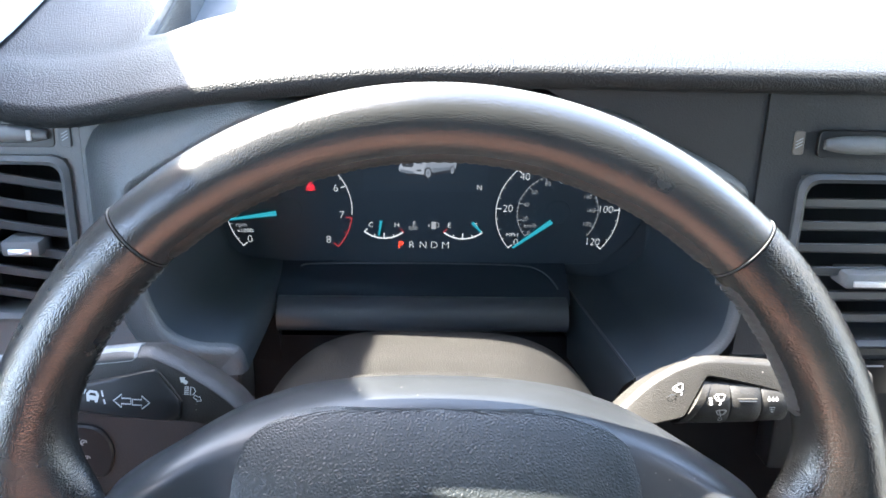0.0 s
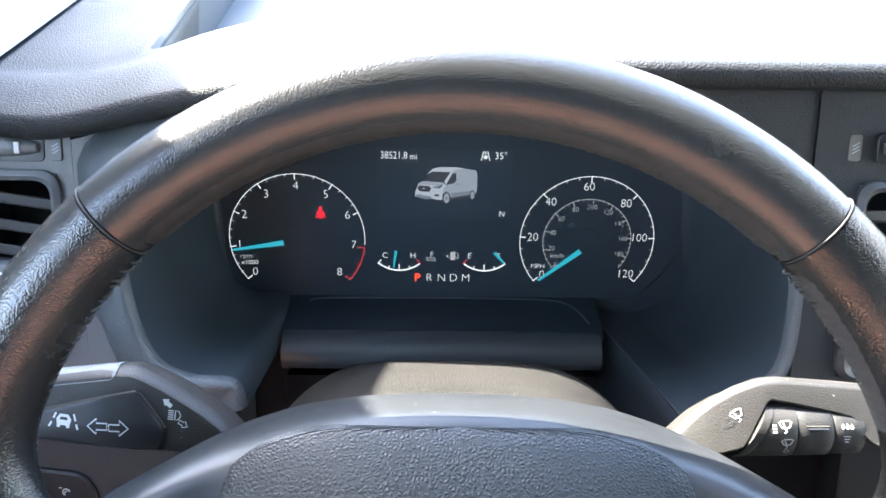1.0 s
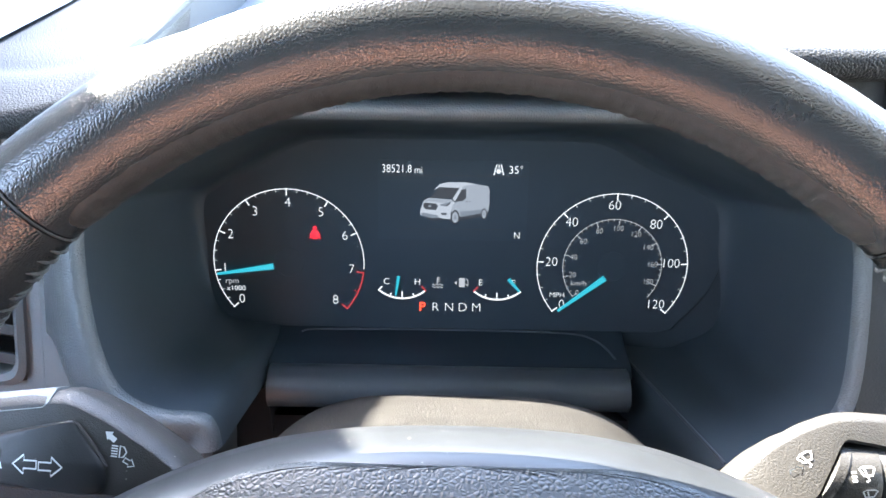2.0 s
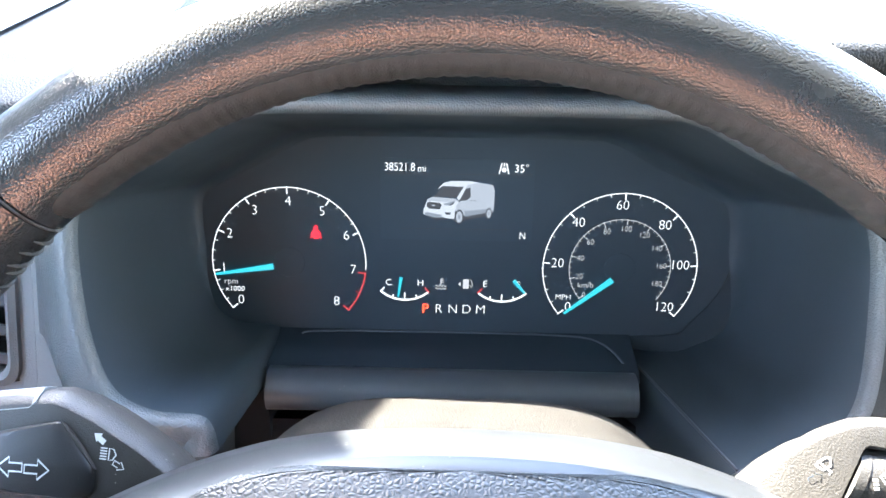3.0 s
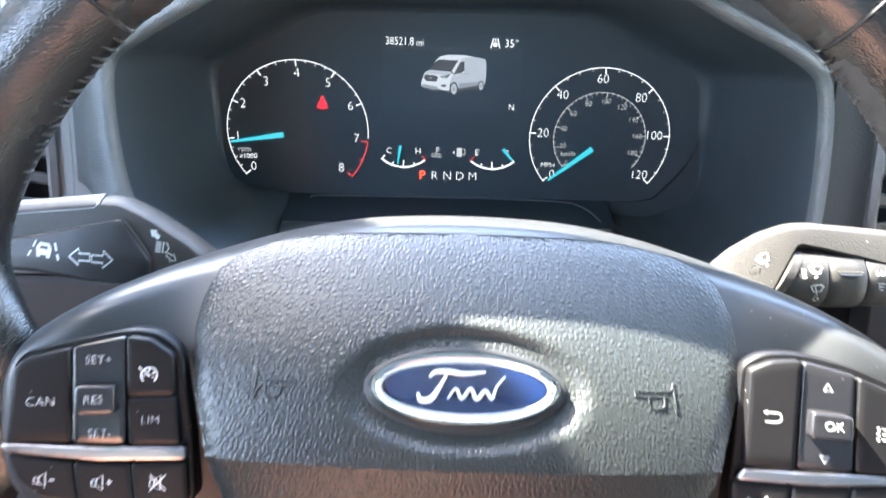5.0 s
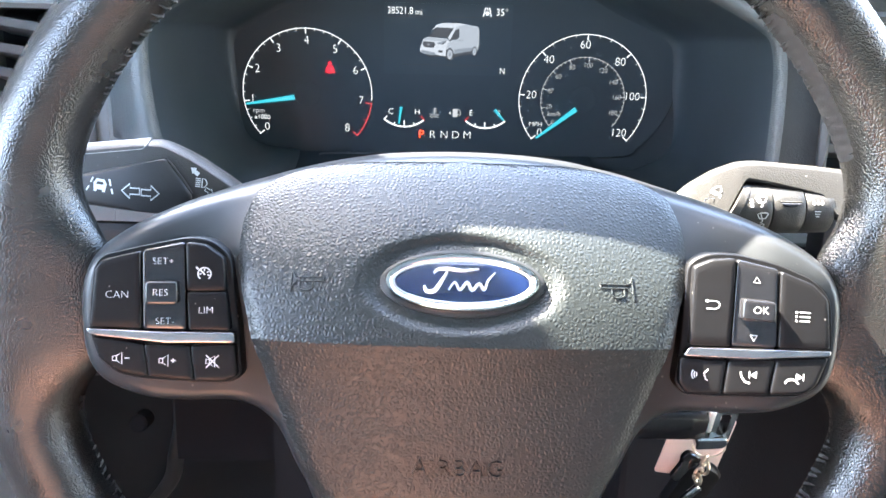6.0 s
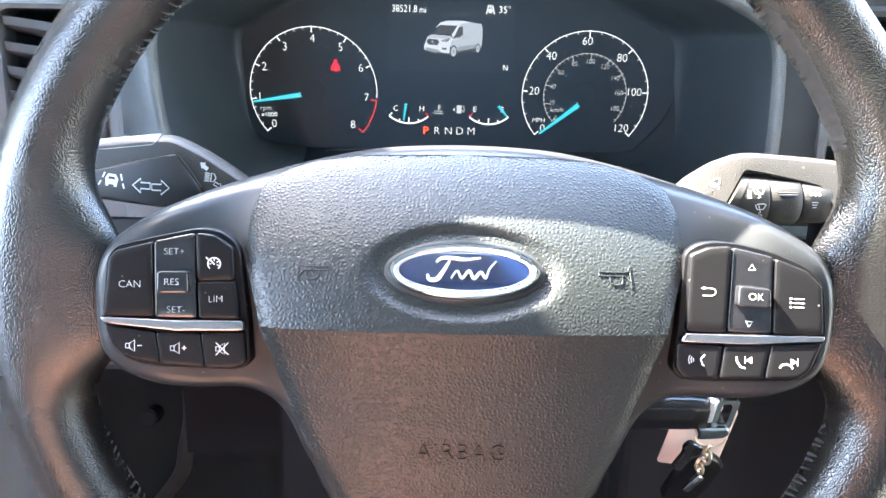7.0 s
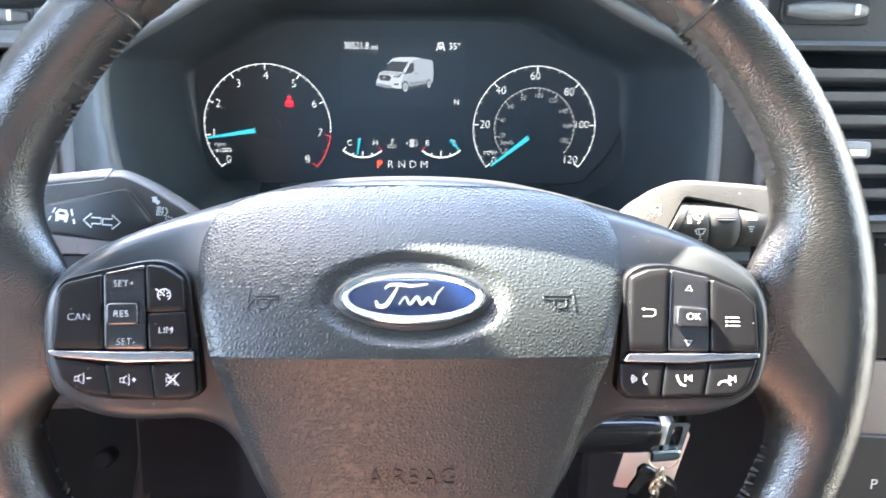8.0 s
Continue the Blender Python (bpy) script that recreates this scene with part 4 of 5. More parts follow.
van_piece("van_grille", [(20, 106), (30, 111), (88, 107), (100, 94), (88, 72), (32, 75), (18, 90)], VAN_DARK, 4)
van_piece("van_badge", ellipse(54, 93, 10, 4, 12), VAN_SIDE, 5)
van_piece("van_lamp", [(108, 103), (168, 118), (166, 107), (142, 93), (114, 95)], VAN_MID, 4)
van_piece("van_lamp_edge", [(140, 96), (168, 118), (162, 104), (146, 92)], VAN_DARK, 5)
van_piece("van_bumper", [(5, 53), (20, 57), (98, 43), (103, 30), (70, 27), (12, 39)], VAN_MID, 4)
van_piece("van_foglamp", [(116, 57), (148, 57), (146, 45), (122, 45)], VAN_DARK, 4)
for x in (250, 268):
    van_piece("van_handle", [(x, 119), (x + 10, 120), (x + 10, 124), (x, 123)], VAN_DARK, 4)
for cx, cy, rx, ry in ((194, 34, 24, 40), (352, 55, 16, 31)):
    van_piece("van_wheel", ellipse(cx, cy, rx, ry), VAN_DARK, 5)
    van_piece("van_hub", ellipse(cx, cy, rx * 0.72, ry * 0.76, 14), VAN_SIDE, 6)
    van_piece("van_hub_centre", ellipse(cx, cy, rx * 0.3, ry * 0.32, 10), VAN_MID, 7)


# ---- steering column ----
def column():
    """The arched upper cowl and the lower cowl round the column, swept along the wheel's axis."""
    ob = thing("column_cowl", WHEEL, "dusty dark grey plastic steering column cowl", "column cowl")

    def arch(n, half, top, power):
        pts = []
        for k in range(65):
            u = math.sin(math.pi / 2 * (-1 + k / 32))
            pts.append((half * u, top - (top - 0.004) * abs(u) ** power, n))
        return pts

    bm = bmesh.new()
    rings = [arch(n, half, top, power) for n, half, top, power in (
        (-0.030, 0.104, 0.0470, 2.7), (-0.036, 0.107, 0.0520, 2.7), (-0.0385, 0.108, 0.0538, 2.7), (-0.0400, 0.1085, 0.0538, 2.7), (-0.0410, 0.109, 0.0531, 2.7), (-0.0430, 0.110, 0.0540, 2.7),
        (-0.050, 0.112, 0.0574, 2.75), (-0.055, 0.113, 0.0592, 2.8), (-0.058, 0.1135, 0.0598, 2.8), (-0.060, 0.112, 0.0584, 2.9), (-0.063, 0.108, 0.0545, 3.2), (-0.10, 0.107, 0.0550, 3.6),
        (-0.150, 0.107, 0.0540, 4.0), (-0.168, 0.107, 0.0510, 4.0), (-0.176, 0.105, 0.0440, 4.0), (-0.180, 0.102, 0.0300, 4.0))]
    skin(bm, rings, closed=False)
    bmesh.ops.solidify(bm, geom=bm.faces, thickness=0.002)
    part("upper_cowl", bm, SHROUD, ob, "arched grey upper cowl", sharp=60)
    bm = bmesh.new()
    low = loop_through(mm([(-98, 3), (-95, -30), (-70, -64), (0, -76), (70, -64), (95, -30), (98, 3)]), 6, closed=False)
    skin(bm, [[(p.x * s, p.y * s, n) for p in low] for n, s in ((-0.032, 0.93), (-0.05, 1.0), (-0.18, 0.98), (-0.21, 0.9))], closed=False)
    bmesh.ops.solidify(bm, geom=bm.faces, thickness=0.002)
    part("lower_cowl", bm, BLACK, ob, "black lower cowl", sharp=60)


column()


# ---- steering wheel ----
wheel = thing("steering_wheel", WHEEL, "black leather multifunction steering wheel with a padded hub", "steering wheel")
RR, RS = 0.1853, 0.0159


def window(a, lo, hi, soft):
    return 1 / (1 + math.exp(-(a - lo) / soft)) * 1 / (1 + math.exp((a - hi) / soft))


def rim_ring(a, extra=0.0, seg=28):
    """The section of the rim at a degrees from the right, counter-clockwise; it swells inward where a spoke joins."""
    s, c = math.sin(radians(a)), math.cos(radians(a))
    side = a if a < 90 or a > 270 else 180 - a
    side = (side + 180) % 360 - 180
    grow = 0.027 * window(side, -12.5, -1, 1.9) + 0.027 * (window(side, -1, 11.5, 2.6) if side > -12 else 0)
    grow = min(grow, 0.027)
    fat = 0.0016 * window(side, -45, 42, 6)
    thumb = window(side, -22, 26, 5)
    ring = []
    for k in range(seg):
        t = 2 * math.pi * k / seg
        ct, st = math.cos(t), math.sin(t)
        r = RS + fat + extra
        rad = r * ct * (1.0 if ct > 0 else 1 + grow / r * (abs(ct) ** 0.7))
        n = r * st * 1.02
        if ct < 0:
            n = n * (1 - 0.25 * grow / 0.026 * abs(ct)) + 0.004 * grow / 0.026 * abs(ct)
        n += 0.0038 * thumb * max(0.0, st)
        q = RR + rad
        ring.append((q * c, q * s, n))
    return ring


def rim_part(name, a0, a1, steps, mat, label):
    bm = bmesh.new()
    skin(bm, [rim_ring(a0 + (a1 - a0) * i / steps) for i in range(steps + 1)], cap_first=True, cap_last=True)
    return part(name, bm, mat, wheel, label, sharp=70)


SEAM = 46.7
rim_part("smooth_rim", SEAM + 0.3, 180 - SEAM - 0.3, 70, LEATHER, "smooth black leather upper rim")
rim_part("grip", 180 - SEAM + 0.3, 268, 80, LEATHER_WORN, "worn black leather grip")
rim_part("grip", -88, SEAM - 0.3, 80, LEATHER_SUNSIDE, "worn black leather grip with creases")
rim_part("rim_foot", 268.3, 271.7, 4, LEATHER_WORN, "black leather foot of the rim")
for a in (SEAM, 180 - SEAM):
    bm = bmesh.new()
    ring = rim_ring(a, 0.0001)
    tube(bm, ring, 0.0004, 6, closed=True)
    part("seam", bm, LACE, wheel, "raised grey sewn seam")

# the rubbed, puckered edge along the inside of the rim
def seam_band(a0, a1, t0, t1, lift, mat):
    bm = bmesh.new()
    rings = []
    steps = int((a1 - a0) / 0.4)
    for i in range(steps + 1):
        a = a0 + (a1 - a0) * i / steps
        end = min(1.0, i / 8, (steps - i) / 8)
        pucker = abs(math.sin(math.pi * (a / 1.5 + 0.35 * noise.noise((a * 0.3, 0, 0)))))
        s, c = math.sin(radians(a)), math.cos(radians(a))
        row = []
        for k in range(11):
            f = k / 10
            t = radians(t0 + (t1 - t0) * f)
            r = RS + 0.0016 * window((a if a < 90 else 180 - a), -45, 42, 6) - 0.0006 + end * (lift * min(1.0, 5 * f, 5 * (1 - f)) + 0.0006 * pucker * math.sin(math.pi * f) + 0.0002 * noise.noise((a * 0.8, f * 5, 3)))
            row.append(((RR + r * math.cos(t)) * c, (RR + r * math.cos(t)) * s, r * 1.02 * math.sin(t)))
        rings.append(row)
    skin(bm, rings, closed=False)
    part("inner_seam", bm, mat, wheel, "dull rubbed leather edge with small puckers", sharp=70)


seam_band(SEAM + 0.6, 180 - SEAM - 0.6, 140, 214, 0.0012, SUEDE)
seam_band(19, SEAM - 0.8, 146, 210, 0.0010, LACE)

# lacing along the inner edge of the grips
bm = bmesh.new()
rnd = random.Random(4)
for lo, hi in ((20, SEAM - 1), (180 - SEAM + 1, 160), (-84, -19), (199, 264)):
    k = int((hi - lo) / 1.2)
    for i in range(k):
        a = lo + (hi - lo) * (i + 0.5 + rnd.uniform(-0.15, 0.15)) / k
        lean = rnd.uniform(0.2, 0.9)
        n0, n1 = -0.0075 + rnd.uniform(-0.001, 0.001), 0.0035 + rnd.uniform(-0.0015, 0.0015)
        pts = []
        for t in (0.0, 0.25, 0.5, 0.75, 1.0):
            n = n0 + (n1 - n0) * t
            r = RR - math.sqrt((RS + (0.0018 if a < 90 else 0.0012)) ** 2 - n * n) + 0.0006 * abs(2 * t - 1) ** 2
            pts.append((r * math.cos(radians(a + lean * t)), r * math.sin(radians(a + lean * t)), n))
        w = rnd.uniform(0.0006, 0.0009)
        tube(bm, pts, lambda t: w * (0.35 + 0.65 * math.sin(math.pi * min(1, max(0, t)))), 6)
tagged(part("stitching", bm, LACE, wheel, "worn black lacing along the inner edge of the rim"), kind="stuff")


# hub cover with its two arms
def cover_height(u, v):
    a = abs(u)
    return 0.0195 + 0.00009 * max(0.0, (a - 0.08) * 1000) - 0.010 * max(0.0, (v - 0.012) / 0.03) ** 2


def mirror(pts):
    return [(-x, y) for x, y in reversed(pts)]


CREASE = -12.0


def pad_face(u, v):
    """Falls away towards the top, stands furthest out at a crease, and is scooped below it."""
    v = v * 1000
    if v > CREASE:
        d = v - CREASE
        n = 37.0 - 0.22 * d - 0.0020 * d ** 2.27
    else:
        d = CREASE - v
        n = 37.0 - 0.10 * d - 0.20 * (d - 3.5 * math.log1p(math.exp(min(30.0, (d - 15) / 3.5))) + 3.5 * math.log1p(math.exp(-15 / 3.5)))
    return (n - 7.5 * (abs(u) / 0.086) ** 2.6) * 0.001


def pad_height(u, v):
    """The face with a shallow dish for the emblem."""
    e = math.hypot(u / 0.0345, (v - 0.0106) / 0.0160)
    t = max(0.0, min(1.0, (1.15 - e) / 0.18))
    return pad_face(u, v) - 0.0030 * t * t * (3 - 2 * t)


def on_pad(u, v, rise):
    """A pose lying on the pad's face."""
    d = 0.001
    a = math.degrees(math.atan((pad_face(u, v + d) - pad_face(u, v - d)) / (2 * d)))
    b = math.degrees(math.atan((pad_face(u + d, v) - pad_face(u - d, v)) / (2 * d)))
    return pose(u, v, pad_face(u, v) + rise, a, -b)


def hub_height(u, v):
    """Low at the sides and below; at the top just under the pad's edge."""
    return min(0.0155, pad_face(u, min(v, 0.0565)) - 0.0019)


SIDE = mm([(-35, 61.5), (-62, 57), (-84, 51), (-104, 44), (-122, 36), (-136, 28), (-146, 19), (-151, 4), (-150, -20), (-143, -33), (-128, -40.5), (-110, -43.5), (-90, -44.5), (-77, -52), (-66, -73), (-50, -96)])
COVER = mm([(0, 63)]) + SIDE + mm([(0, -112)]) + mirror(SIDE)


def shell_height(u, v):
    """The hub and its two arms as one smooth moulding."""
    t = max(0.0, min(1.0, (abs(u) - 0.080) / 0.045))
    t = t * t * (3 - 2 * t)
    return hub_height(u, v) * (1 - t) + cover_height(u, v) * t


bm = bmesh.new()
dome(bm, loop_through(COVER, 8), shell_height, [(0.003, -0.040), (0.0, -0.032), (0.0004, -0.022), (0.0014, -0.0120), (0.0030, -0.0055), (0.0052, -0.0012), (0.0075, 0.0)],
     scales=(0.97, 0.94, 0.91, 0.88, 0.84, 0.80, 0.76, 0.72, 0.68, 0.63, 0.57, 0.5, 0.4, 0.25, 0.1), centre=(0.0, 0.0), square=True)
part("hub_cover", bm, SATIN, wheel, "satin dark grey hub and arm cover", sharp=60)


PAD_SIDE = mm([(57.6, 0.01), (57.3, 25), (56.3, 49), (53.2, 65.5), (49.6, 76), (45.8, 82.4), (42.2, 86.3), (35, 90.2), (29, 90.7), (21, 89.8), (10, 86.8), (-2, 83), (-14, 79.5), (-41, 70), (-67, 59), (-80, 51), (-94, 42), (-102, 33), (-107, 18), (-108, 0.01)])


pad_curve = [p for p in loop_through([(b, a) for a, b in PAD_SIDE], 5, closed=False)]
rows_v = sorted({0.0576, -0.108} | {CREASE * 0.001 + d * 0.001 for d in (2.5, 1.2, 0.5, 0.0, -0.5, -1.2, -2.5)} | {0.0574, 0.0570, 0.0565, 0.0555} | {0.054 - 0.0015 * k for k in range(44)} | {-0.016 - 0.004 * k for k in range(23)}, reverse=True)


def half_at(v):
    """Half the pad's width at a height, from the smooth outline."""
    for a, b in zip(pad_curve, pad_curve[1:]):
        if a.y >= v >= b.y and a.y > b.y:
            return max(1e-5, a.x + (b.x - a.x) * (a.y - v) / (a.y - b.y))
    return 1e-5


def rolled(u, v):
    d = min((Vector((abs(u), v)) - p).length for p in pad_curve)
    e = max(0.0, 1 - d / 0.0075)
    return pad_height(u, v) - 0.0026 * e ** 2.4 * (1 - 0.7 * max(0.0, min(1.0, (v - 0.036) / 0.014)))


bm = bmesh.new()
NU = 84
grid = []
for v in rows_v:
    h = half_at(v)
    grid.append([(h * math.sin(math.pi / 2 * (2 * k / NU - 1)), v) for k in range(NU + 1)])
vs = [[bm.verts.new((u, v, rolled(u, v))) for u, v in row] for row in grid]
for a, b in zip(vs, vs[1:]):
    for k in range(NU):
        bm.faces.new((a[k], a[k + 1], b[k + 1], b[k]))
rim_v = [row[-1] for row in vs] + list(reversed(vs[-1][1:-1])) + [row[0] for row in reversed(vs)] + vs[0][1:-1]
low = [bm.verts.new((q.co.x, q.co.y, q.co.z - 0.016)) for q in rim_v]
for k in range(len(rim_v)):
    j2 = (k + 1) % len(rim_v)
    bm.faces.new((rim_v[k], rim_v[j2], low[j2], low[k]))
part("airbag_pad", bm, PAD, wheel, "grained dark grey airbag pad with a crease", sharp=80)

# emblem: an oval badge with a plain silver flourish
EMB = on_pad(0, 0.0108, -0.0028) @ Matrix.Diagonal((0.965, 0.965, 1, 1))


def oval(a, b, n=56):
    return [(a * math.cos(2 * math.pi * k / n), b * math.sin(2 * math.pi * k / n)) for k in range(n)]


bm = bmesh.new()
dome(bm, oval(0.0316, 0.0130), lambda u, v: 0.0, [(-0.001, -0.003), (-0.001, 0.0002), (0.0, 0.0005)])
emblem = part("emblem", bm, BLACK, wheel, "oval badge with a silver flourish", m=EMB)
bm = bmesh.new()
rings = []
for da, z in ((0.0, 0.0004), (-0.0004, 0.0022), (-0.0011, 0.0031), (-0.0023, 0.0030), (-0.0034, 0.0021), (-0.0038, 0.0012)):
    rings.append([(x, y, z) for x, y in oval(0.0312 + da, 0.0126 + da)])
skin(bm, rings)
part("ring", bm, CHROME, emblem, "polished chrome ring")
bm = bmesh.new()
dome(bm, oval(0.0276, 0.0090), lambda u, v: 0.0010 + 0.0016 * (1 - (u / 0.0276) ** 2) * (1 - (v / 0.0102) ** 2), [(-0.0002, -0.001), (0.0, 0.0), (0.0008, 0.0002)])
part("oval", bm, BLUE, emblem, "blue enamel oval")
bm = bmesh.new()
skin(bm, [[(x, y, 0.0019 - 0.0003) for x, y in oval(0.0276, 0.0090)], [(x, y, 0.0022) for x, y in oval(0.0273, 0.0087)], [(x, y, 0.0022) for x, y in oval(0.0269, 0.0083)], [(x, y, 0.0016) for x, y in oval(0.0267, 0.0081)]])
part("inner_line", bm, SILVER, emblem, "thin silver line")


def flourish(pts, w):
    bm = bmesh.new()
    path = loop_through(mm(pts), 5, closed=False)
    n = len(path)
    ribs = []
    for i, p in enumerate(path):
        a, b = path[max(0, i - 1)], path[min(n - 1, i + 1)]
        t = (b - a).normalized()
        k = w * (0.45 + 0.55 * math.sin(math.pi * (i + 0.6) / (n + 0.2)))
        o = Vector((-t.y, t.x)) * k * 0.0005
        h = 0.0012 + 0.0018 * (1 - (p.x / 0.0276) ** 2)
        ribs.append([(p.x + o.x, p.y + o.y, h), (p.x + o.x * 0.6, p.y + o.y * 0.6, h + 0.0005), (p.x - o.x * 0.6, p.y - o.y * 0.6, h + 0.0005), (p.x - o.x, p.y - o.y, h)])
    skin(bm, ribs, closed=False)
    part("flourish", bm, SILVER, emblem, "plain silver flourish")


flourish([(-11.5, 3.0), (-9.5, 4.8), (-5, 5.0), (0, 4.4), (6.5, 5.2)], 1.7)
flourish([(-15, -2.0), (-14, -4.2), (-11, -4.0), (-8.5, -0.5), (-6, 3.8)], 1.9)
flourish([(-5.5, -3.8), (-3, -0.4), (-1, -3.6), (1.8, -0.4), (3.8, -3.6), (6.5, -0.8), (8.5, -3.4), (10, 0.5), (12.8, 4.0)], 1.4)

# raised word and the two horn signs on the pad
part("word", writing("AIRBAG", 0.0098, depth=0.0006, spacing=1.08, thin=0.00028), PAD, wheel, "word moulded into the pad", on_pad(0, -0.0612, 0.0002))
for sx in (-1, 1):
    bm = bmesh.new()
    for line in ([(-6.2, 4.4), (-6.2, -4.4)], [(-6.2, 4.4), (-5.4, 2.6), (-3.8, 1.9), (6.4, 2.2)], [(-6.2, -4.4), (-5.6, -1.4), (-4.0, 0.4), (6.4, 0.6)], [(6.4, 2.2), (6.4, 0.6)],
                 [(-2.8, 0.4), (-2.8, -2.2), (-1.8, -3.2), (1.2, -3.2), (2.2, -2.2), (2.2, 0.5)]):
        tube(bm, [(-sx * x, y, 0.0) for x, y in mm(line)], 0.00034, 6)
    part("horn_sign", bm, PAD, wheel, "moulded horn sign", on_pad(sx * 0.0592, 0.0100, 0.0001))


# ---- the switches on the arms ----
def panel_height(u, v):
    return 0.0210 + 0.17 * max(0.0, abs(u) - 0.085) - 0.08 * v


def button(parent, pts, mat, label, rise=0.0035, r=0.0014, sub="button"):
    bm = bmesh.new()
    loop = rounded(mm(pts), r, 4)
    dome(bm, loop, panel_height, [(-0.0002, 0.0), (-0.0002, rise - 0.0006), (0.0001, rise - 0.0002), (0.0006, rise)], scales=(0.8, 0.5, 0.2))
    return part(sub, bm, mat, parent, label, sharp=50)


def legend(parent, mesh, u, v, rise, mat=PRINT, tilt=0.0):
    u, v = u / 1000, v / 1000
    h = panel_height(u, v) + rise
    slope = math.degrees(math.atan(0.17)) * (-1 if u > 0 else 1)
    return part("legend", mesh, mat, parent, "", pose(u, v, h + 0.00012, -4.57, slope, tilt))


def icon(draw, size=0.86):
    bm = bmesh.new()
    draw(bm)
    me = to_mesh("legend", bm, False)
    me.transform(Matrix.Scale(size, 4))
    return me


def speaker(extra):
    def draw(bm):
        ribbon(bm, mm([(-3, 1), (-1.4, 1), (0.8, 2.6), (0.8, -2.6), (-1.4, -1), (-3, -1)]), 0.00034, 0, closed=True)
        ribbon(bm, mm([(-1.4, 1), (-1.4, -1)]), 0.00034, 0.00002)
        if extra in "-+":
            ribbon(bm, mm([(2, 0), (4, 0)]), 0.0004, 0)
        if extra == "+":
            ribbon(bm, mm([(3, 1), (3, -1)]), 0.0004, 0.00003)
        if extra == "x":
            ribbon(bm, mm([(-3, 2.8), (2.6, -2.8)]), 0.0004, 0.00004)
            ribbon(bm, mm([(-3, -2.8), (2.6, 2.8)]), 0.0004, 0.00004)
    return icon(draw)


def cruise(bm):
    ribbon(bm, arc(0, 0, 0.0028, -140, 140, 16), 0.0005, 0)
    ribbon(bm, mm([(0.2, -0.4), (-2.0, 2.2)]), 0.0006, 0.00002)
    ribbon(bm, mm([(-3.6, 3.0), (-2.6, 2.0)]), 0.0006, 0.00002)
    for a in (-90, 0, 60, 110):
        s, c = math.sin(radians(a)), math.cos(radians(a))
        ribbon(bm, [(0.0012 * s, 0.0012 * c), (0.0024 * s, 0.0024 * c)], 0.0004, 0.00003)


def phone(up):
    def draw(bm):
        if up:
            ribbon(bm, mm([(-3.6, 2.4), (-3.2, 0.2), (-1.6, -2.0), (0.4, -2.6)]), 0.0008, 0)
        else:
            ribbon(bm, mm([(-4.2, -1.8), (-3.2, -0.4), (-1.4, 0.1), (0.4, -0.4), (1.4, -1.8)]), 0.0008, 0)
        ox = 1.8
        s = -1 if up else 1
        poly(bm, mm([(ox - 1.4 * s, 2.8), (ox - 1.4 * s, -0.4), (ox + 1.2 * s, 1.2)]), 0.00002)
        ribbon(bm, mm([(ox + 1.6 * s, 2.8), (ox + 1.6 * s, -0.4)]), 0.0004, 0.00003)
    return draw


def voice(bm):
    for r in (1.4, 2.4, 3.4):
        ribbon(bm, [(x - 0.0010, y) for x, y in arc(0, 0, r * 0.001, -125, -55, 8)], 0.0004, 0)
    ribbon(bm, mm([(2.6, 2.6), (1.4, 1.2), (0.8, 0.4), (1.4, 0.0), (0.8, -0.4), (1.6, -0.9), (1.4, -1.8), (2.6, -2.4)]), 0.0006, 0)


def back_arrow(bm):
    ribbon(bm, mm([(-3.0, -1.8), (1.0, -1.8), (2.4, -1.0), (2.6, 0.2), (2.2, 1.2), (1.0, 1.6), (-2.8, 1.6)]), 0.0004, 0)
    poly(bm, mm([(-3.8, 1.6), (-2.4, 2.4), (-2.4, 0.8)]), 0.00003)


def menu(bm):
    for k in (-1, 0, 1):
        ribbon(bm, mm([(-1.4, 1.9 * k), (3, 1.9 * k)]), 0.0005, 0)
        poly(bm, mm([(-3.1, 1.9 * k - 0.45), (-2.2, 1.9 * k - 0.45), (-2.2, 1.9 * k + 0.45), (-3.1, 1.9 * k + 0.45)]), 0)


def triangle(up):
    def draw(bm):
        s = 1 if up else -1
        ribbon(bm, mm([(-1.5, -1.1 * s), (1.5, -1.1 * s), (0, 1.4 * s)]), 0.0004, 0, closed=True)
    return draw


def base(name, pts, c, label):
    bm = bmesh.new()
    dome(bm, rounded(mm(pts), 0.005, 5), panel_height, [(-0.0010, -0.0080), (-0.0010, -0.0008), (-0.0006, 0.0), (0.0, 0.0)], centre=c)
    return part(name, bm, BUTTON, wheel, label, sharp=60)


left_panel = base("cruise_switch_panel", [(-140.5, -9), (-139, 14), (-136, 18), (-122, 21.5), (-106, 25), (-98, 24), (-91, 18.5), (-87, -10), (-85.5, -28), (-91, -30), (-119, -28), (-130, -26), (-137, -19.5)], (-0.113, -0.002), "black cruise and volume switch panel")
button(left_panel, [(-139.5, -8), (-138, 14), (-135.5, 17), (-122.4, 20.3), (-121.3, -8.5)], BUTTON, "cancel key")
button(left_panel, [(-121.6, 20.6), (-106.6, 23.8), (-105.4, -9.5), (-120.7, -9)], GLOSS, "set rocker", rise=0.0028)
button(left_panel, [(-119, 9.3), (-108, 9.3), (-107.6, 1), (-119, 1)], GLOSS, "raised resume key", rise=0.0068)
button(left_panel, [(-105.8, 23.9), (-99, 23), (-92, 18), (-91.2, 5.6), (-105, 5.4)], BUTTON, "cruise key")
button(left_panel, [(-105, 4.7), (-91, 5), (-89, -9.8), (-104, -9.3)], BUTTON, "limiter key")
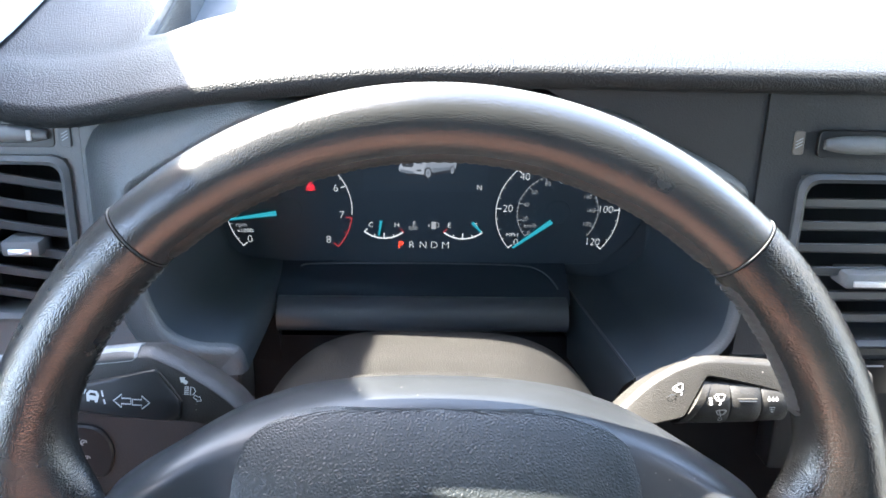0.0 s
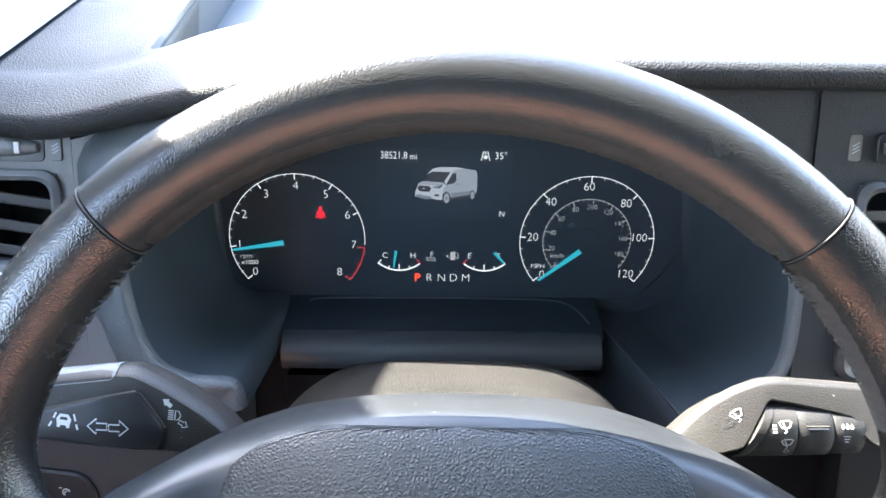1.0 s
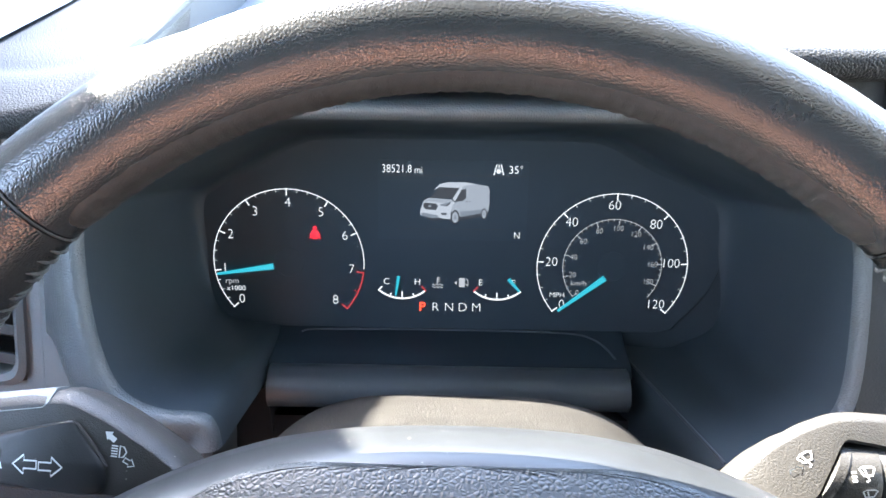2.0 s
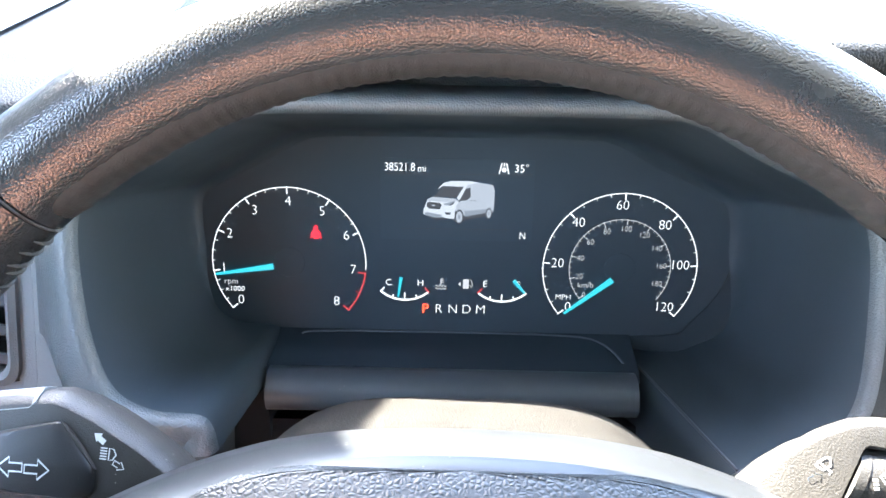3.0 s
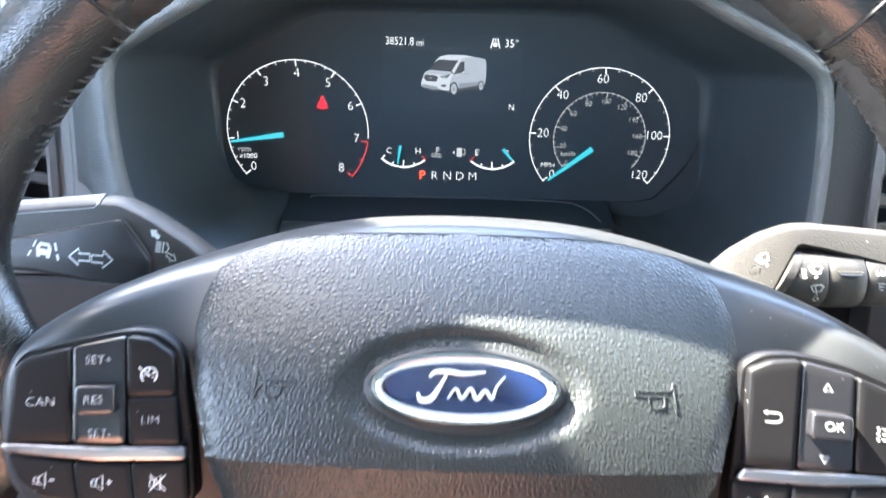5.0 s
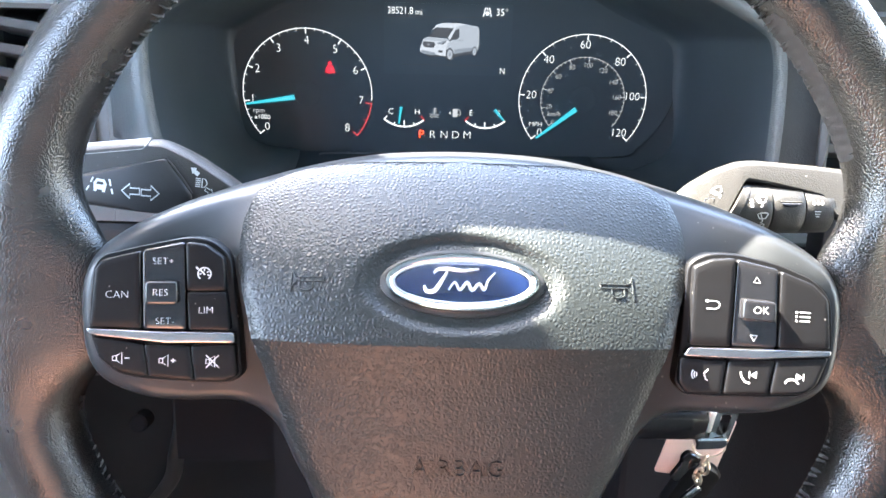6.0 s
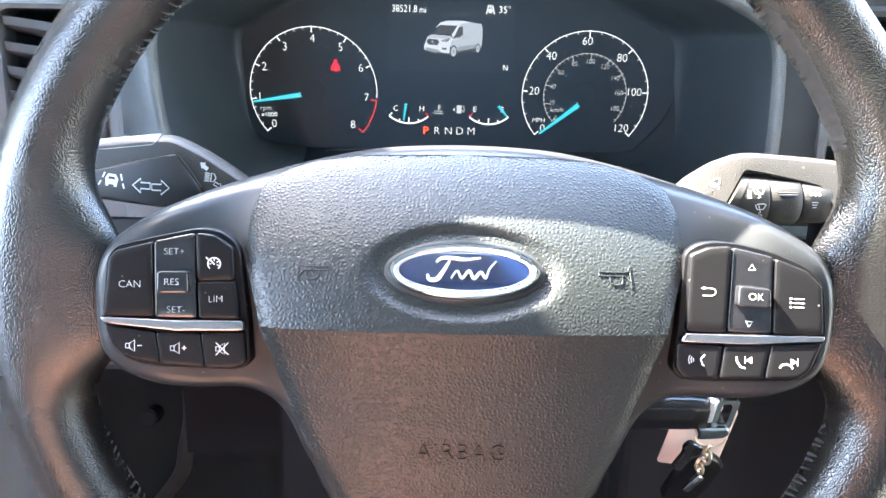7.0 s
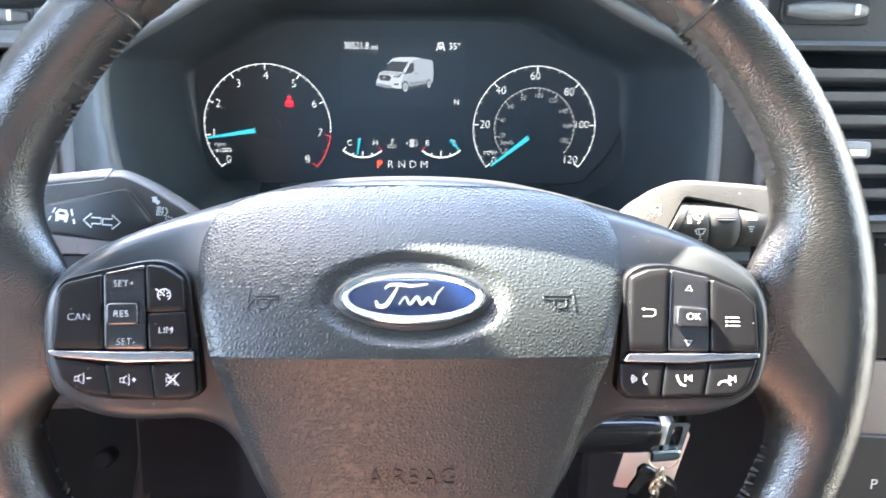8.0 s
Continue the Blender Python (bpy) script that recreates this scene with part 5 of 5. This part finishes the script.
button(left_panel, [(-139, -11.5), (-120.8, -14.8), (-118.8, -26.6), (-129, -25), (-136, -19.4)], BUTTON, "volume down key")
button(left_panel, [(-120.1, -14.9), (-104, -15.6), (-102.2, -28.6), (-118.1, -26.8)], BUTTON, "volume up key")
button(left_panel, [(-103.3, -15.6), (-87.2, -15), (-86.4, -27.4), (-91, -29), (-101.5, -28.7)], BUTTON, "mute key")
button(left_panel, [(-140.6, -8.4), (-115, -10), (-87.4, -10.6), (-87, -14.2), (-113, -14.2), (-139.5, -10.6)], STRIP, "bright chrome strip", rise=0.0042, r=0.001, sub="chrome_strip")
for t, u, v, s, rise, mat in (("CAN", -130, 4, 4.9, 3.5, PRINT), ("SET+", -114, 16.6, 4.6, 2.8, PRINT), ("RES", -113.6, 5.2, 4.6, 6.8, PRINT), ("SET-", -113, -6.2, 4.6, 2.8, PRINT_DIM), ("LIM", -98, -2, 4.7, 3.5, PRINT)):
    legend(left_panel, writing(t, s / 1000 * 0.82, thin=0.00010), u, v, rise / 1000, mat, -0.5)
legend(left_panel, icon(cruise), -98.8, 12, 0.0035)
legend(left_panel, speaker("-"), -128.5, -19.8, 0.0035)
legend(left_panel, speaker("+"), -112, -21, 0.0035)
legend(left_panel, speaker("x"), -95, -21.5, 0.0035)

right_panel = base("menu_switch_panel", [(86.5, -11), (88.5, 19.5), (95, 23.3), (105, 23.6), (120, 20.3), (133, 15), (139, 8.5), (140, -11), (136, -24), (130, -28.3), (101, -30), (88, -30.3), (84.5, -26)], (0.112, -0.003), "black menu and phone switch panel")
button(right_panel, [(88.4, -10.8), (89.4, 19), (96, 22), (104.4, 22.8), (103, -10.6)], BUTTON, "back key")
button(right_panel, [(105.2, 22.4), (120, 19.2), (119.8, -10.6), (103.8, -10.4)], GLOSS, "gloss rocker", rise=0.0028)
button(right_panel, [(106.6, 8), (118, 7.2), (118, -0.2), (106.2, 0.2)], GLOSS, "raised confirm key", rise=0.0068)
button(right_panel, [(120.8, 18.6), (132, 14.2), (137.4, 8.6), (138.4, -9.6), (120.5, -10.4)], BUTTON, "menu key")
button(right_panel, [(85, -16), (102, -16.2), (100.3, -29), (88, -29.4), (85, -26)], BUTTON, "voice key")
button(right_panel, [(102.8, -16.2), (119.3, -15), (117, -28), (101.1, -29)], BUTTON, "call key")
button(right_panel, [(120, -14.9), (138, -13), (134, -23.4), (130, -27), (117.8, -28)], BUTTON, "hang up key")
button(right_panel, [(86, -15), (88, -11.8), (112, -11.2), (138.8, -10.4), (138.4, -12.2), (112, -15)], STRIP, "bright chrome strip", rise=0.0042, r=0.001, sub="chrome_strip")
legend(right_panel, icon(back_arrow), 96.6, 5, 0.0035)
legend(right_panel, icon(triangle(True)), 112.2, 15, 0.0028)
legend(right_panel, writing("OK", 0.0040, thin=0.00006), 112.6, 4, 0.0068)
legend(right_panel, icon(triangle(False)), 111.6, -7, 0.0028, PRINT_DIM)
legend(right_panel, icon(menu), 128.6, 2, 0.0035)
legend(right_panel, icon(voice), 93, -22, 0.0035)
legend(right_panel, icon(phone(True)), 110, -22, 0.0035)
legend(right_panel, icon(phone(False)), 126.4, -21.8, 0.0035)


# ---- stalks ----
def stalk_arm(table_top, table_low, u0, u1, steps, face, slope, bevel=3.6, fall=0.8):
    """A moulded arm along u: a bevel along its upper edge, a flat face and a rounded lower edge."""
    bm = bmesh.new()
    rings = []
    for i in range(steps + 1):
        u = u0 + (u1 - u0) * i / steps
        vt = sum(smooth_table(u + 1.2 * k, table_top) for k in (-2, -1, 0, 1, 2)) / 5
        vb = sum(smooth_table(u + 0.8 * k, table_low) for k in (-2, -1, 0, 1, 2)) / 5
        d = max(0.8, vt - vb)
        b = min(bevel, d * 0.34)
        f = face(u)
        sec = [(vt - fall - 3.2, f - 30), (vt - fall, f - 19), (vt, f - 2.5 * bevel), (vt - 0.25, f - 1.78 * bevel), (vt - b * 0.55, f - 0.61 * bevel), (vt - b, f - 0.2), (vt - b - 0.5, f)]
        for t in (0.25, 0.5, 0.75):
            v = vt - b - 0.5 + (vb + 1.6 - vt + b + 0.5) * t
            sec.append((v, f + slope * (v - vt + b)))
        e = f + slope * (vb + 1.6 - vt + b)
        sec += [(vb + 1.4, e), (vb + 0.5, e - 0.5), (vb, e - 1.6), (vb, e - 6), (vb + 1.5, e - 16), (vb + 4, e - 26)]
        rings.append(mm([(u, v, h) for v, h in sec]))
    skin(bm, rings, closed=True, cap_first=True, cap_last=True)
    return bm


def stalk_mark(draw, u, v, h, rx, rz, size, parent, mat=PRINT):
    me = icon(draw, size)
    part("symbol", me, mat, parent, "white symbol", pose(u / 1000, v / 1000, h / 1000, rx, 0, rz))


def outline_arrow(s):
    def draw(bm):
        ribbon(bm, mm([(-4.6 * s, 0), (-0.6 * s, 3.6), (-0.6 * s, 1.5), (4.0 * s, 1.5), (4.0 * s, -1.5), (-0.6 * s, -1.5), (-0.6 * s, -3.6)]), 0.0007, 0, closed=True)
    return draw


def lane(bm):
    ribbon(bm, mm([(-5.2, -3), (-4.3, -1)]), 0.0006, 0)
    ribbon(bm, mm([(-3.8, 0.4), (-3.0, 2.6)]), 0.0006, 0)
    ribbon(bm, mm([(5.4, -3), (4.7, -1)]), 0.0007, 0)
    ribbon(bm, mm([(4.3, 0.2), (3.5, 2.8)]), 0.0007, 0)
    ribbon(bm, mm([(-2.1, -1.4), (2.1, -1.4), (2.1, 0.4), (1.3, 1.8), (-1.3, 1.8), (-2.1, 0.4)]), 0.0012, 0, closed=True)
    ribbon(bm, mm([(-2.4, -0.5), (2.4, -0.5)]), 0.0012, 0.00002)
    for k in (-1, 1):
        poly(bm, mm([(1.7 * k - 0.6, -2.8), (1.7 * k + 0.6, -2.8), (1.7 * k + 0.6, -1.6), (1.7 * k - 0.6, -1.6)]), 0.00003)


def beam(bm):
    ribbon(bm, mm([(0.4, 2.6), (0.4, -2.6), (2.2, -2.2), (3.4, 0), (2.2, 2.2)]), 0.0006, 0, closed=True)
    for k in range(5):
        ribbon(bm, mm([(-3.4, 2.3 - 1.15 * k), (-0.5, 2.3 - 1.15 * k)]), 0.0006, 0)


def solid_arrow(bm):
    poly(bm, mm([(-2.6, 0.4), (-0.2, 2.2), (0.0, 1.1), (2.4, 1.0), (2.4, -1.0), (0.0, -0.9), (-0.2, -1.6)]), 0)


def small_outline_arrow(bm):
    ribbon(bm, mm([(-2.4, 0.2), (-0.2, 1.8), (0.0, 0.9), (2.2, 0.9), (2.2, -0.9), (0.0, -0.8), (-0.2, -1.6)]), 0.0005, 0, closed=True)


SLEFT = pose(0, 0.350, 0.900, 60.26)
left_stalk = thing("indicator_stalk", SLEFT, "dark grey indicator stalk with white symbols on the column", "stalk", "column stalks")
bm = stalk_arm([(-240, 24.5), (-200, 28), (-177, 30.2), (-158, 32.4), (-143, 33), (-137, 30.5), (-128, 26), (-112, 15.8), (-102, 8), (-90, -7)],
               [(-240, 6), (-181, 1), (-158, -2), (-135, -4.5), (-126, -5), (-110, -8), (-90, -14)], -238, -90, 74, lambda u: 1.5, 0.0)
part("arm", bm, STALK, left_stalk, "matt dark grey arm", sharp=35)
bm = bmesh.new()
dome(bm, rounded(mm([(-237, 6.5), (-205, 12), (-181, 15), (-158, 20), (-140.5, 23.4), (-138.6, 21.8), (-127.6, 6), (-128.6, -3.6), (-136, -4.6), (-158, -2.4), (-181, 0.6), (-237, 4)]), 0.003, 4), lambda u, v: 0.0018 - 0.10 * abs(v - 0.008 - 0.06 * (u + 0.15)) + 0.0006,
     [(0.0, -0.004), (0.0, 0.0002), (0.0007, 0.0011), (0.0018, 0.0017)], scales=(0.85, 0.65, 0.4, 0.15), centre=(-0.170, 0.008))
paddle = part("paddle", bm, BLACK, left_stalk, "black paddle", sharp=45)
bm = bmesh.new()
plate(bm, mm([(-140.2, 23.2), (-138.2, 22.0), (-132, 14.0), (-127.2, 6.4), (-129.2, 8.0), (-134.5, 14.6)]), 0.0005, 0.0029, 0.0004)
part("edge_fillet", bm, SHROUD, left_stalk, "pale worn fillet at the paddle's end")
bm = bmesh.new()
rings = []
for u, vt in ((-236, 25.0), (-200, 28.3), (-177, 30.5), (-160, 32.3), (-152, 33.2), (-149.5, 33.3)):
    w = 5.6 if u < -151 else 3.6
    rings.append(mm([(u, vt - 0.5, -14), (u, vt + 0.25, -7), (u, vt + 0.1, -4.6), (u, vt - w * 0.6, -0.1), (u, vt - w, 1.7), (u, vt - w - 0.5, 1.2), (u, vt - w, -14)]))
skin(bm, rings, cap_first=True, cap_last=True)
part("top_key", bm, FASCIA, left_stalk, "lighter grey key along the top", sharp=35)
PL = 3.75
stalk_mark(lane, -171.5, 10.0, PL + 0.45, 3, -8, 1.2, paddle)
stalk_mark(outline_arrow(1), -156.6, 7.2, PL + 0.35, 3, -3, 1.0, paddle)
stalk_mark(outline_arrow(-1), -147.8, 6.4, PL + 0.35, 3, -3, 1.0, paddle)
stalk_mark(beam, -123.4, 11.8, 1.65, 0, -6, 0.84, left_stalk)
stalk_mark(solid_arrow, -126.6, 17.2, 1.65, 0, -38, 1.0, left_stalk)
stalk_mark(small_outline_arrow, -119.6, 7.8, 1.65, 0, 150, 0.95, left_stalk)

SRIGHT = pose(0, 0.360, 0.900, 60.26)
right_stalk = thing("wiper_stalk", SRIGHT, "dusty black wiper stalk with a turning collar on the column", "stalk", "column stalks")
bm = stalk_arm([(88, -19), (100, -7), (104, -3), (110, 3.5), (119, 11.6), (131, 18.8), (143, 23.2), (152, 24.0), (182, 22.0), (240, 16)],
               [(88, -26), (100, -19), (110, -14), (120, -11), (134, -7), (146.5, 14.0), (158, 12.2), (175, 8.8), (186, 6.0), (189, -1), (194, -6), (240, -8)], 88.5, 238, 98, lambda u: 4.2, -0.32, 2.2, 7.0)
part("arm", bm, DUSTY, right_stalk, "dusty grey arm with a bevelled upper edge", sharp=35)


def barrel(u0, u1, r0, r1, mat, name, label, shear0=0.0, shear1=0.0, steps=6):
    """A turned length of the stalk; shear slants its end."""
    bm = bmesh.new()
    rings = []
    for i in range(steps + 1):
        t = min(1.0, max(0.0, (i - 0.0) / steps))
        r = r0 + (r1 - r0) * t - (0.35 if i in (0, steps) else 0)
        sh = shear0 + (shear1 - shear0) * t
        if i == 1:
            t = 0.03
        if i == steps - 1:
            t = 0.97
        rings.append(mm([(u0 + (u1 - u0) * t + sh * r * math.cos(a), -0.2 + r * math.cos(a), -1.6 + r * math.sin(a)) for a in [2 * math.pi * k / 32 for k in range(32)]]))
    skin(bm, rings, cap_first=True, cap_last=True)
    return part(name, bm, mat, right_stalk, label, sharp=50)


barrel(138.5, 143.0, 13.6, 13.5, DUSTY, "flange", "slanted worn flange", 0.60, 0.52, 4)
inner = barrel(142.6, 158.4, 13.2, 13.1, DUSTY, "inner_barrel", "dusty barrel with wiper symbols", 0.50, 0.0)
collar = barrel(159.0, 175.4, 12.9, 12.4, STALK, "collar", "black turning collar")
outer_b = barrel(176.0, 190.5, 12.2, 11.6, STALK, "tip", "black tip with drop symbols")
# Solid black block in place of the shaded hollow under the ridge.
bm = bmesh.new()
box(bm, 0.138, 0.1895, 0.002, 0.0110, -0.014, -0.003)
part("recess", bm, MATTE, right_stalk, "matt black block standing for the shade under the ridge", smooth=False)
bm = bmesh.new()
plate(bm, mm([(162.6, 3.0), (172.4, 3.0), (170.6, 1.4), (167.4, 0.7), (164.4, 1.4)]), 0.0095, 0.0119, 0.0005)
part("thumb_grip", bm, BLACK, collar)
bm = bmesh.new()
plate(bm, mm([(162.0, 3.9), (173.0, 3.9), (172.6, 3.2), (162.4, 3.2)]), 0.0095, 0.0114, 0.0003)
part("thumb_ledge", bm, SHROUD, collar)


def on_barrel(r, v):
    """Height over the stalk's plane and tilt of a barrel's skin."""
    return -1.6 + math.sqrt(max(0.0, r * r - (v + 0.2) ** 2)) + 0.25, -math.degrees(math.asin(max(-1, min(1, (v + 0.2) / r))))


def wiper(bm):
    ribbon(bm, mm([(-3.2, 2.4), (-1.8, 3.1), (1.8, 3.1), (3.2, 2.4), (1.8, -0.4), (-1.8, -0.4)]), 0.0007, 0, closed=True)
    ribbon(bm, mm([(-1.2, 2.4), (0.3, -2.4), (-1.0, -2.8)]), 0.0006, 0.00003)


def drops(bm):
    for k in (-1, 0, 1):
        poly(bm, [(0.0023 * k + 0.0008 * math.sin(t), 0.0010 * (math.cos(t) + (1.0 if math.cos(t) > 0.95 else 0))) for t in [2 * math.pi * j / 14 for j in range(14)]], 0)


def bars(bm):
    for j in range(3):
        ribbon(bm, mm([(-1.8 + 0.4 * j, -1.4 * j), (1.8 - 0.4 * j, -1.4 * j)]), 0.0004, 0)


def ring_sign(bm):
    ribbon(bm, [(0.0012 * math.cos(t), 0.0012 * math.sin(t)) for t in [2 * math.pi * k / 14 for k in range(14)]], 0.0005, 0, closed=True)


def dots(bm):
    for k in (-1, 0, 1):
        poly(bm, mm([(-0.9, k * 1.5 - 0.4), (0.9, k * 1.5 - 0.5), (0.9, k * 1.5 + 0.4), (-0.9, k * 1.5 + 0.5)]), 0)


stalk_mark(wiper, 132.0, 7.4, 7.5, -17.7, 32, 0.9, right_stalk)
stalk_mark(small_outline_arrow, 127.6, 3.6, 8.0, -17.7, 205, 1.1, right_stalk)
for draw, u, v, size, rz in ((dots, 147.6, 2.6, 1.0, 4), (wiper, 152.6, 3.4, 0.9, 4), (wiper, 153.6, -4.6, 0.85, 4), (ring_sign, 154.2, -8.4, 0.9, 0)):
    h, rx = on_barrel(13.15, v)
    stalk_mark(draw, u, v, h, rx, rz, size, inner)
for draw, u, v, size in ((drops, 181.6, 3.2, 0.9), (bars, 181.4, -1.0, 0.9)):
    h, rx = on_barrel(12.0, v)
    stalk_mark(draw, u, v, h, rx, 0, size, outer_b)


# ---- ignition key ----
def key_set():
    lock = thing("ignition_lock", pose(0.100, 0.372, 0.732), "black ignition lock on the column", "lock")
    bm = bmesh.new()
    tube(bm, [(-0.02, 0, 0), (0.006, 0, 0), (0.008, 0, 0)], lambda t: 0.017 if t < 0.9 else 0.015, 24)
    part("barrel", bm, BLACK, lock)

    key = thing("ignition_key", pose(0.124, 0.372, 0.733), "black ignition key with a chrome end in the lock", "key")
    bm = bmesh.new()
    rings = []
    for x, g in ((-0.016, 1.0), (0.030, 1.0), (0.041, 0.98), (0.0425, 0.9)):
        rings.append([(x, 0.0085 * g * math.copysign(abs(math.cos(t)) ** 0.6, math.cos(t)), 0.001 + 0.0135 * g * math.copysign(abs(math.sin(t)) ** 0.6, math.sin(t))) for t in [2 * math.pi * k / 28 for k in range(28)]])
    skin(bm, rings, cap_first=True, cap_last=True)
    part("bow", bm, GLOSS, key, "glossy black bow", sharp=55)
    bm = bmesh.new()
    box(bm, 0.0415, 0.0465, -0.0075, 0.0075, -0.004, 0.0150, 0.002)
    part("end_cap", bm, SILVER, key, "pale silver end cap")
    bm = bmesh.new()
    outer = rounded([(0.0455, -0.0105), (0.0585, -0.0105), (0.0600, 0.0165), (0.0465, 0.0165)], 0.003)
    inner_l = rounded([(0.0490, -0.0050), (0.0555, -0.0050), (0.0560, 0.0130), (0.0495, 0.0130)], 0.0022)
    skin(bm, [[(p.x, -0.004, p.y) for p in outer], [(p.x, -0.007, p.y) for p in outer], [(p.x, -0.007, p.y) for p in inner_l], [(p.x, -0.004, p.y) for p in inner_l], [(p.x, 0.004, p.y) for p in inner_l], [(p.x, 0.004, p.y) for p in outer], [(p.x, -0.004, p.y) for p in outer]])
    bmesh.ops.remove_doubles(bm, verts=bm.verts, dist=1e-6)
    part("chrome_loop", bm, CHROME, key, "bright chrome loop", sharp=50)
    bm = bmesh.new()
    plate(bm, rounded([(0.0375, -0.0062), (0.0565, -0.0055), (0.0580, -0.0118), (0.0545, -0.0150), (0.0380, -0.0165)], 0.002), 0.002, 0.0105, 0.001)
    part("hook", bm, CHROME, key, "chrome hook under the end", pose(0, 0, 0, 90))

    ring = thing("key_ring", pose(0.1735, 0.368, 0.713), "thin split key ring", "key ring")
    for k in (0, 1):
        bm = bmesh.new()
        tube(bm, [(0.0105 * math.cos(t), 0.003 * math.sin(t) + 0.0006 * k, 0.0058 * math.sin(t) - 0.0009 * k) for t in [2 * math.pi * j / 36 for j in range(36)]], 0.0006, 8, closed=True)
        part("wire", bm, BRASS, ring)

    tag = thing("key_tag", pose(0.172, 0.388, 0.687, 90, 0, 0), "pale pink card tag on the key ring", "tag")
    bm = bmesh.new()
    plate(bm, rounded(mm([(-22, -21.5), (-18.5, 13.5), (-4, 11.5), (-1, 33), (22, 33), (25, 29), (21, -26), (12, -27)]), 0.003), -0.0005, 0.0005, 0.0002)
    part("card", bm, CARD, tag)

    chain = thing("key_chain", pose(0.1715, 0.364, 0.7045), "short brass chain with a small clasp", "chain")
    for i in range(4):
        bm = bmesh.new()
        a = 35 + 75 * (i % 2)
        sz = (1.0, 1.5, 1.35, 1.0)[i]
        pts = [(0.003 * sz * math.cos(t) * math.cos(radians(a)), 0.003 * math.cos(t) * math.sin(radians(a)), 0.0042 * sz * math.sin(t)) for t in [2 * math.pi * k / 20 for k in range(20)]]
        tube(bm, [(x + (0.0, 0.001, -0.002, -0.001)[i], y, z - 0.0060 * i) for x, y, z in pts], 0.0011, 7, closed=True)
        part("link", bm, BRASS, chain)
    bm = bmesh.new()
    box(bm, -0.0026, 0.0026, -0.002, 0.002, -0.0085, 0.0085, 0.0012)
    part("clasp", bm, CHROME, chain, "worn chrome clasp", pose(-0.0035, -0.001, -0.031, 0, 30, 0))

    fob = thing("key_fob", pose(0.174, 0.378, 0.664, 84, 24, 0), "black oval remote fob hanging from the ring", "fob")
    bm = bmesh.new()
    dome(bm, loop_through(mm([(-10, 19), (0, 21.5), (10, 19), (14, 12), (14, -12), (10, -26), (-10, -26), (-14, -12), (-14, 12)]), 6), lambda u, v: 0.004, [(0.004, -0.009), (0.0, -0.006), (0.0, -0.002), (0.002, 0.0005), (0.005, 0.001)])
    part("case", bm, BUTTON, fob)
    small = thing("spare_key", pose(0.1605, 0.368, 0.694, 80, 30, 0), "small dark spare key on the ring", "key")
    bm = bmesh.new()
    plate(bm, rounded(mm([(-3.5, -12), (3.5, -12), (4, 2), (7, 6), (5.5, 12), (-5.5, 12), (-7, 6), (-4, 2)]), 0.003), -0.002, 0.002, 0.0008)
    part("blade", bm, GLOSS, small)


key_set()
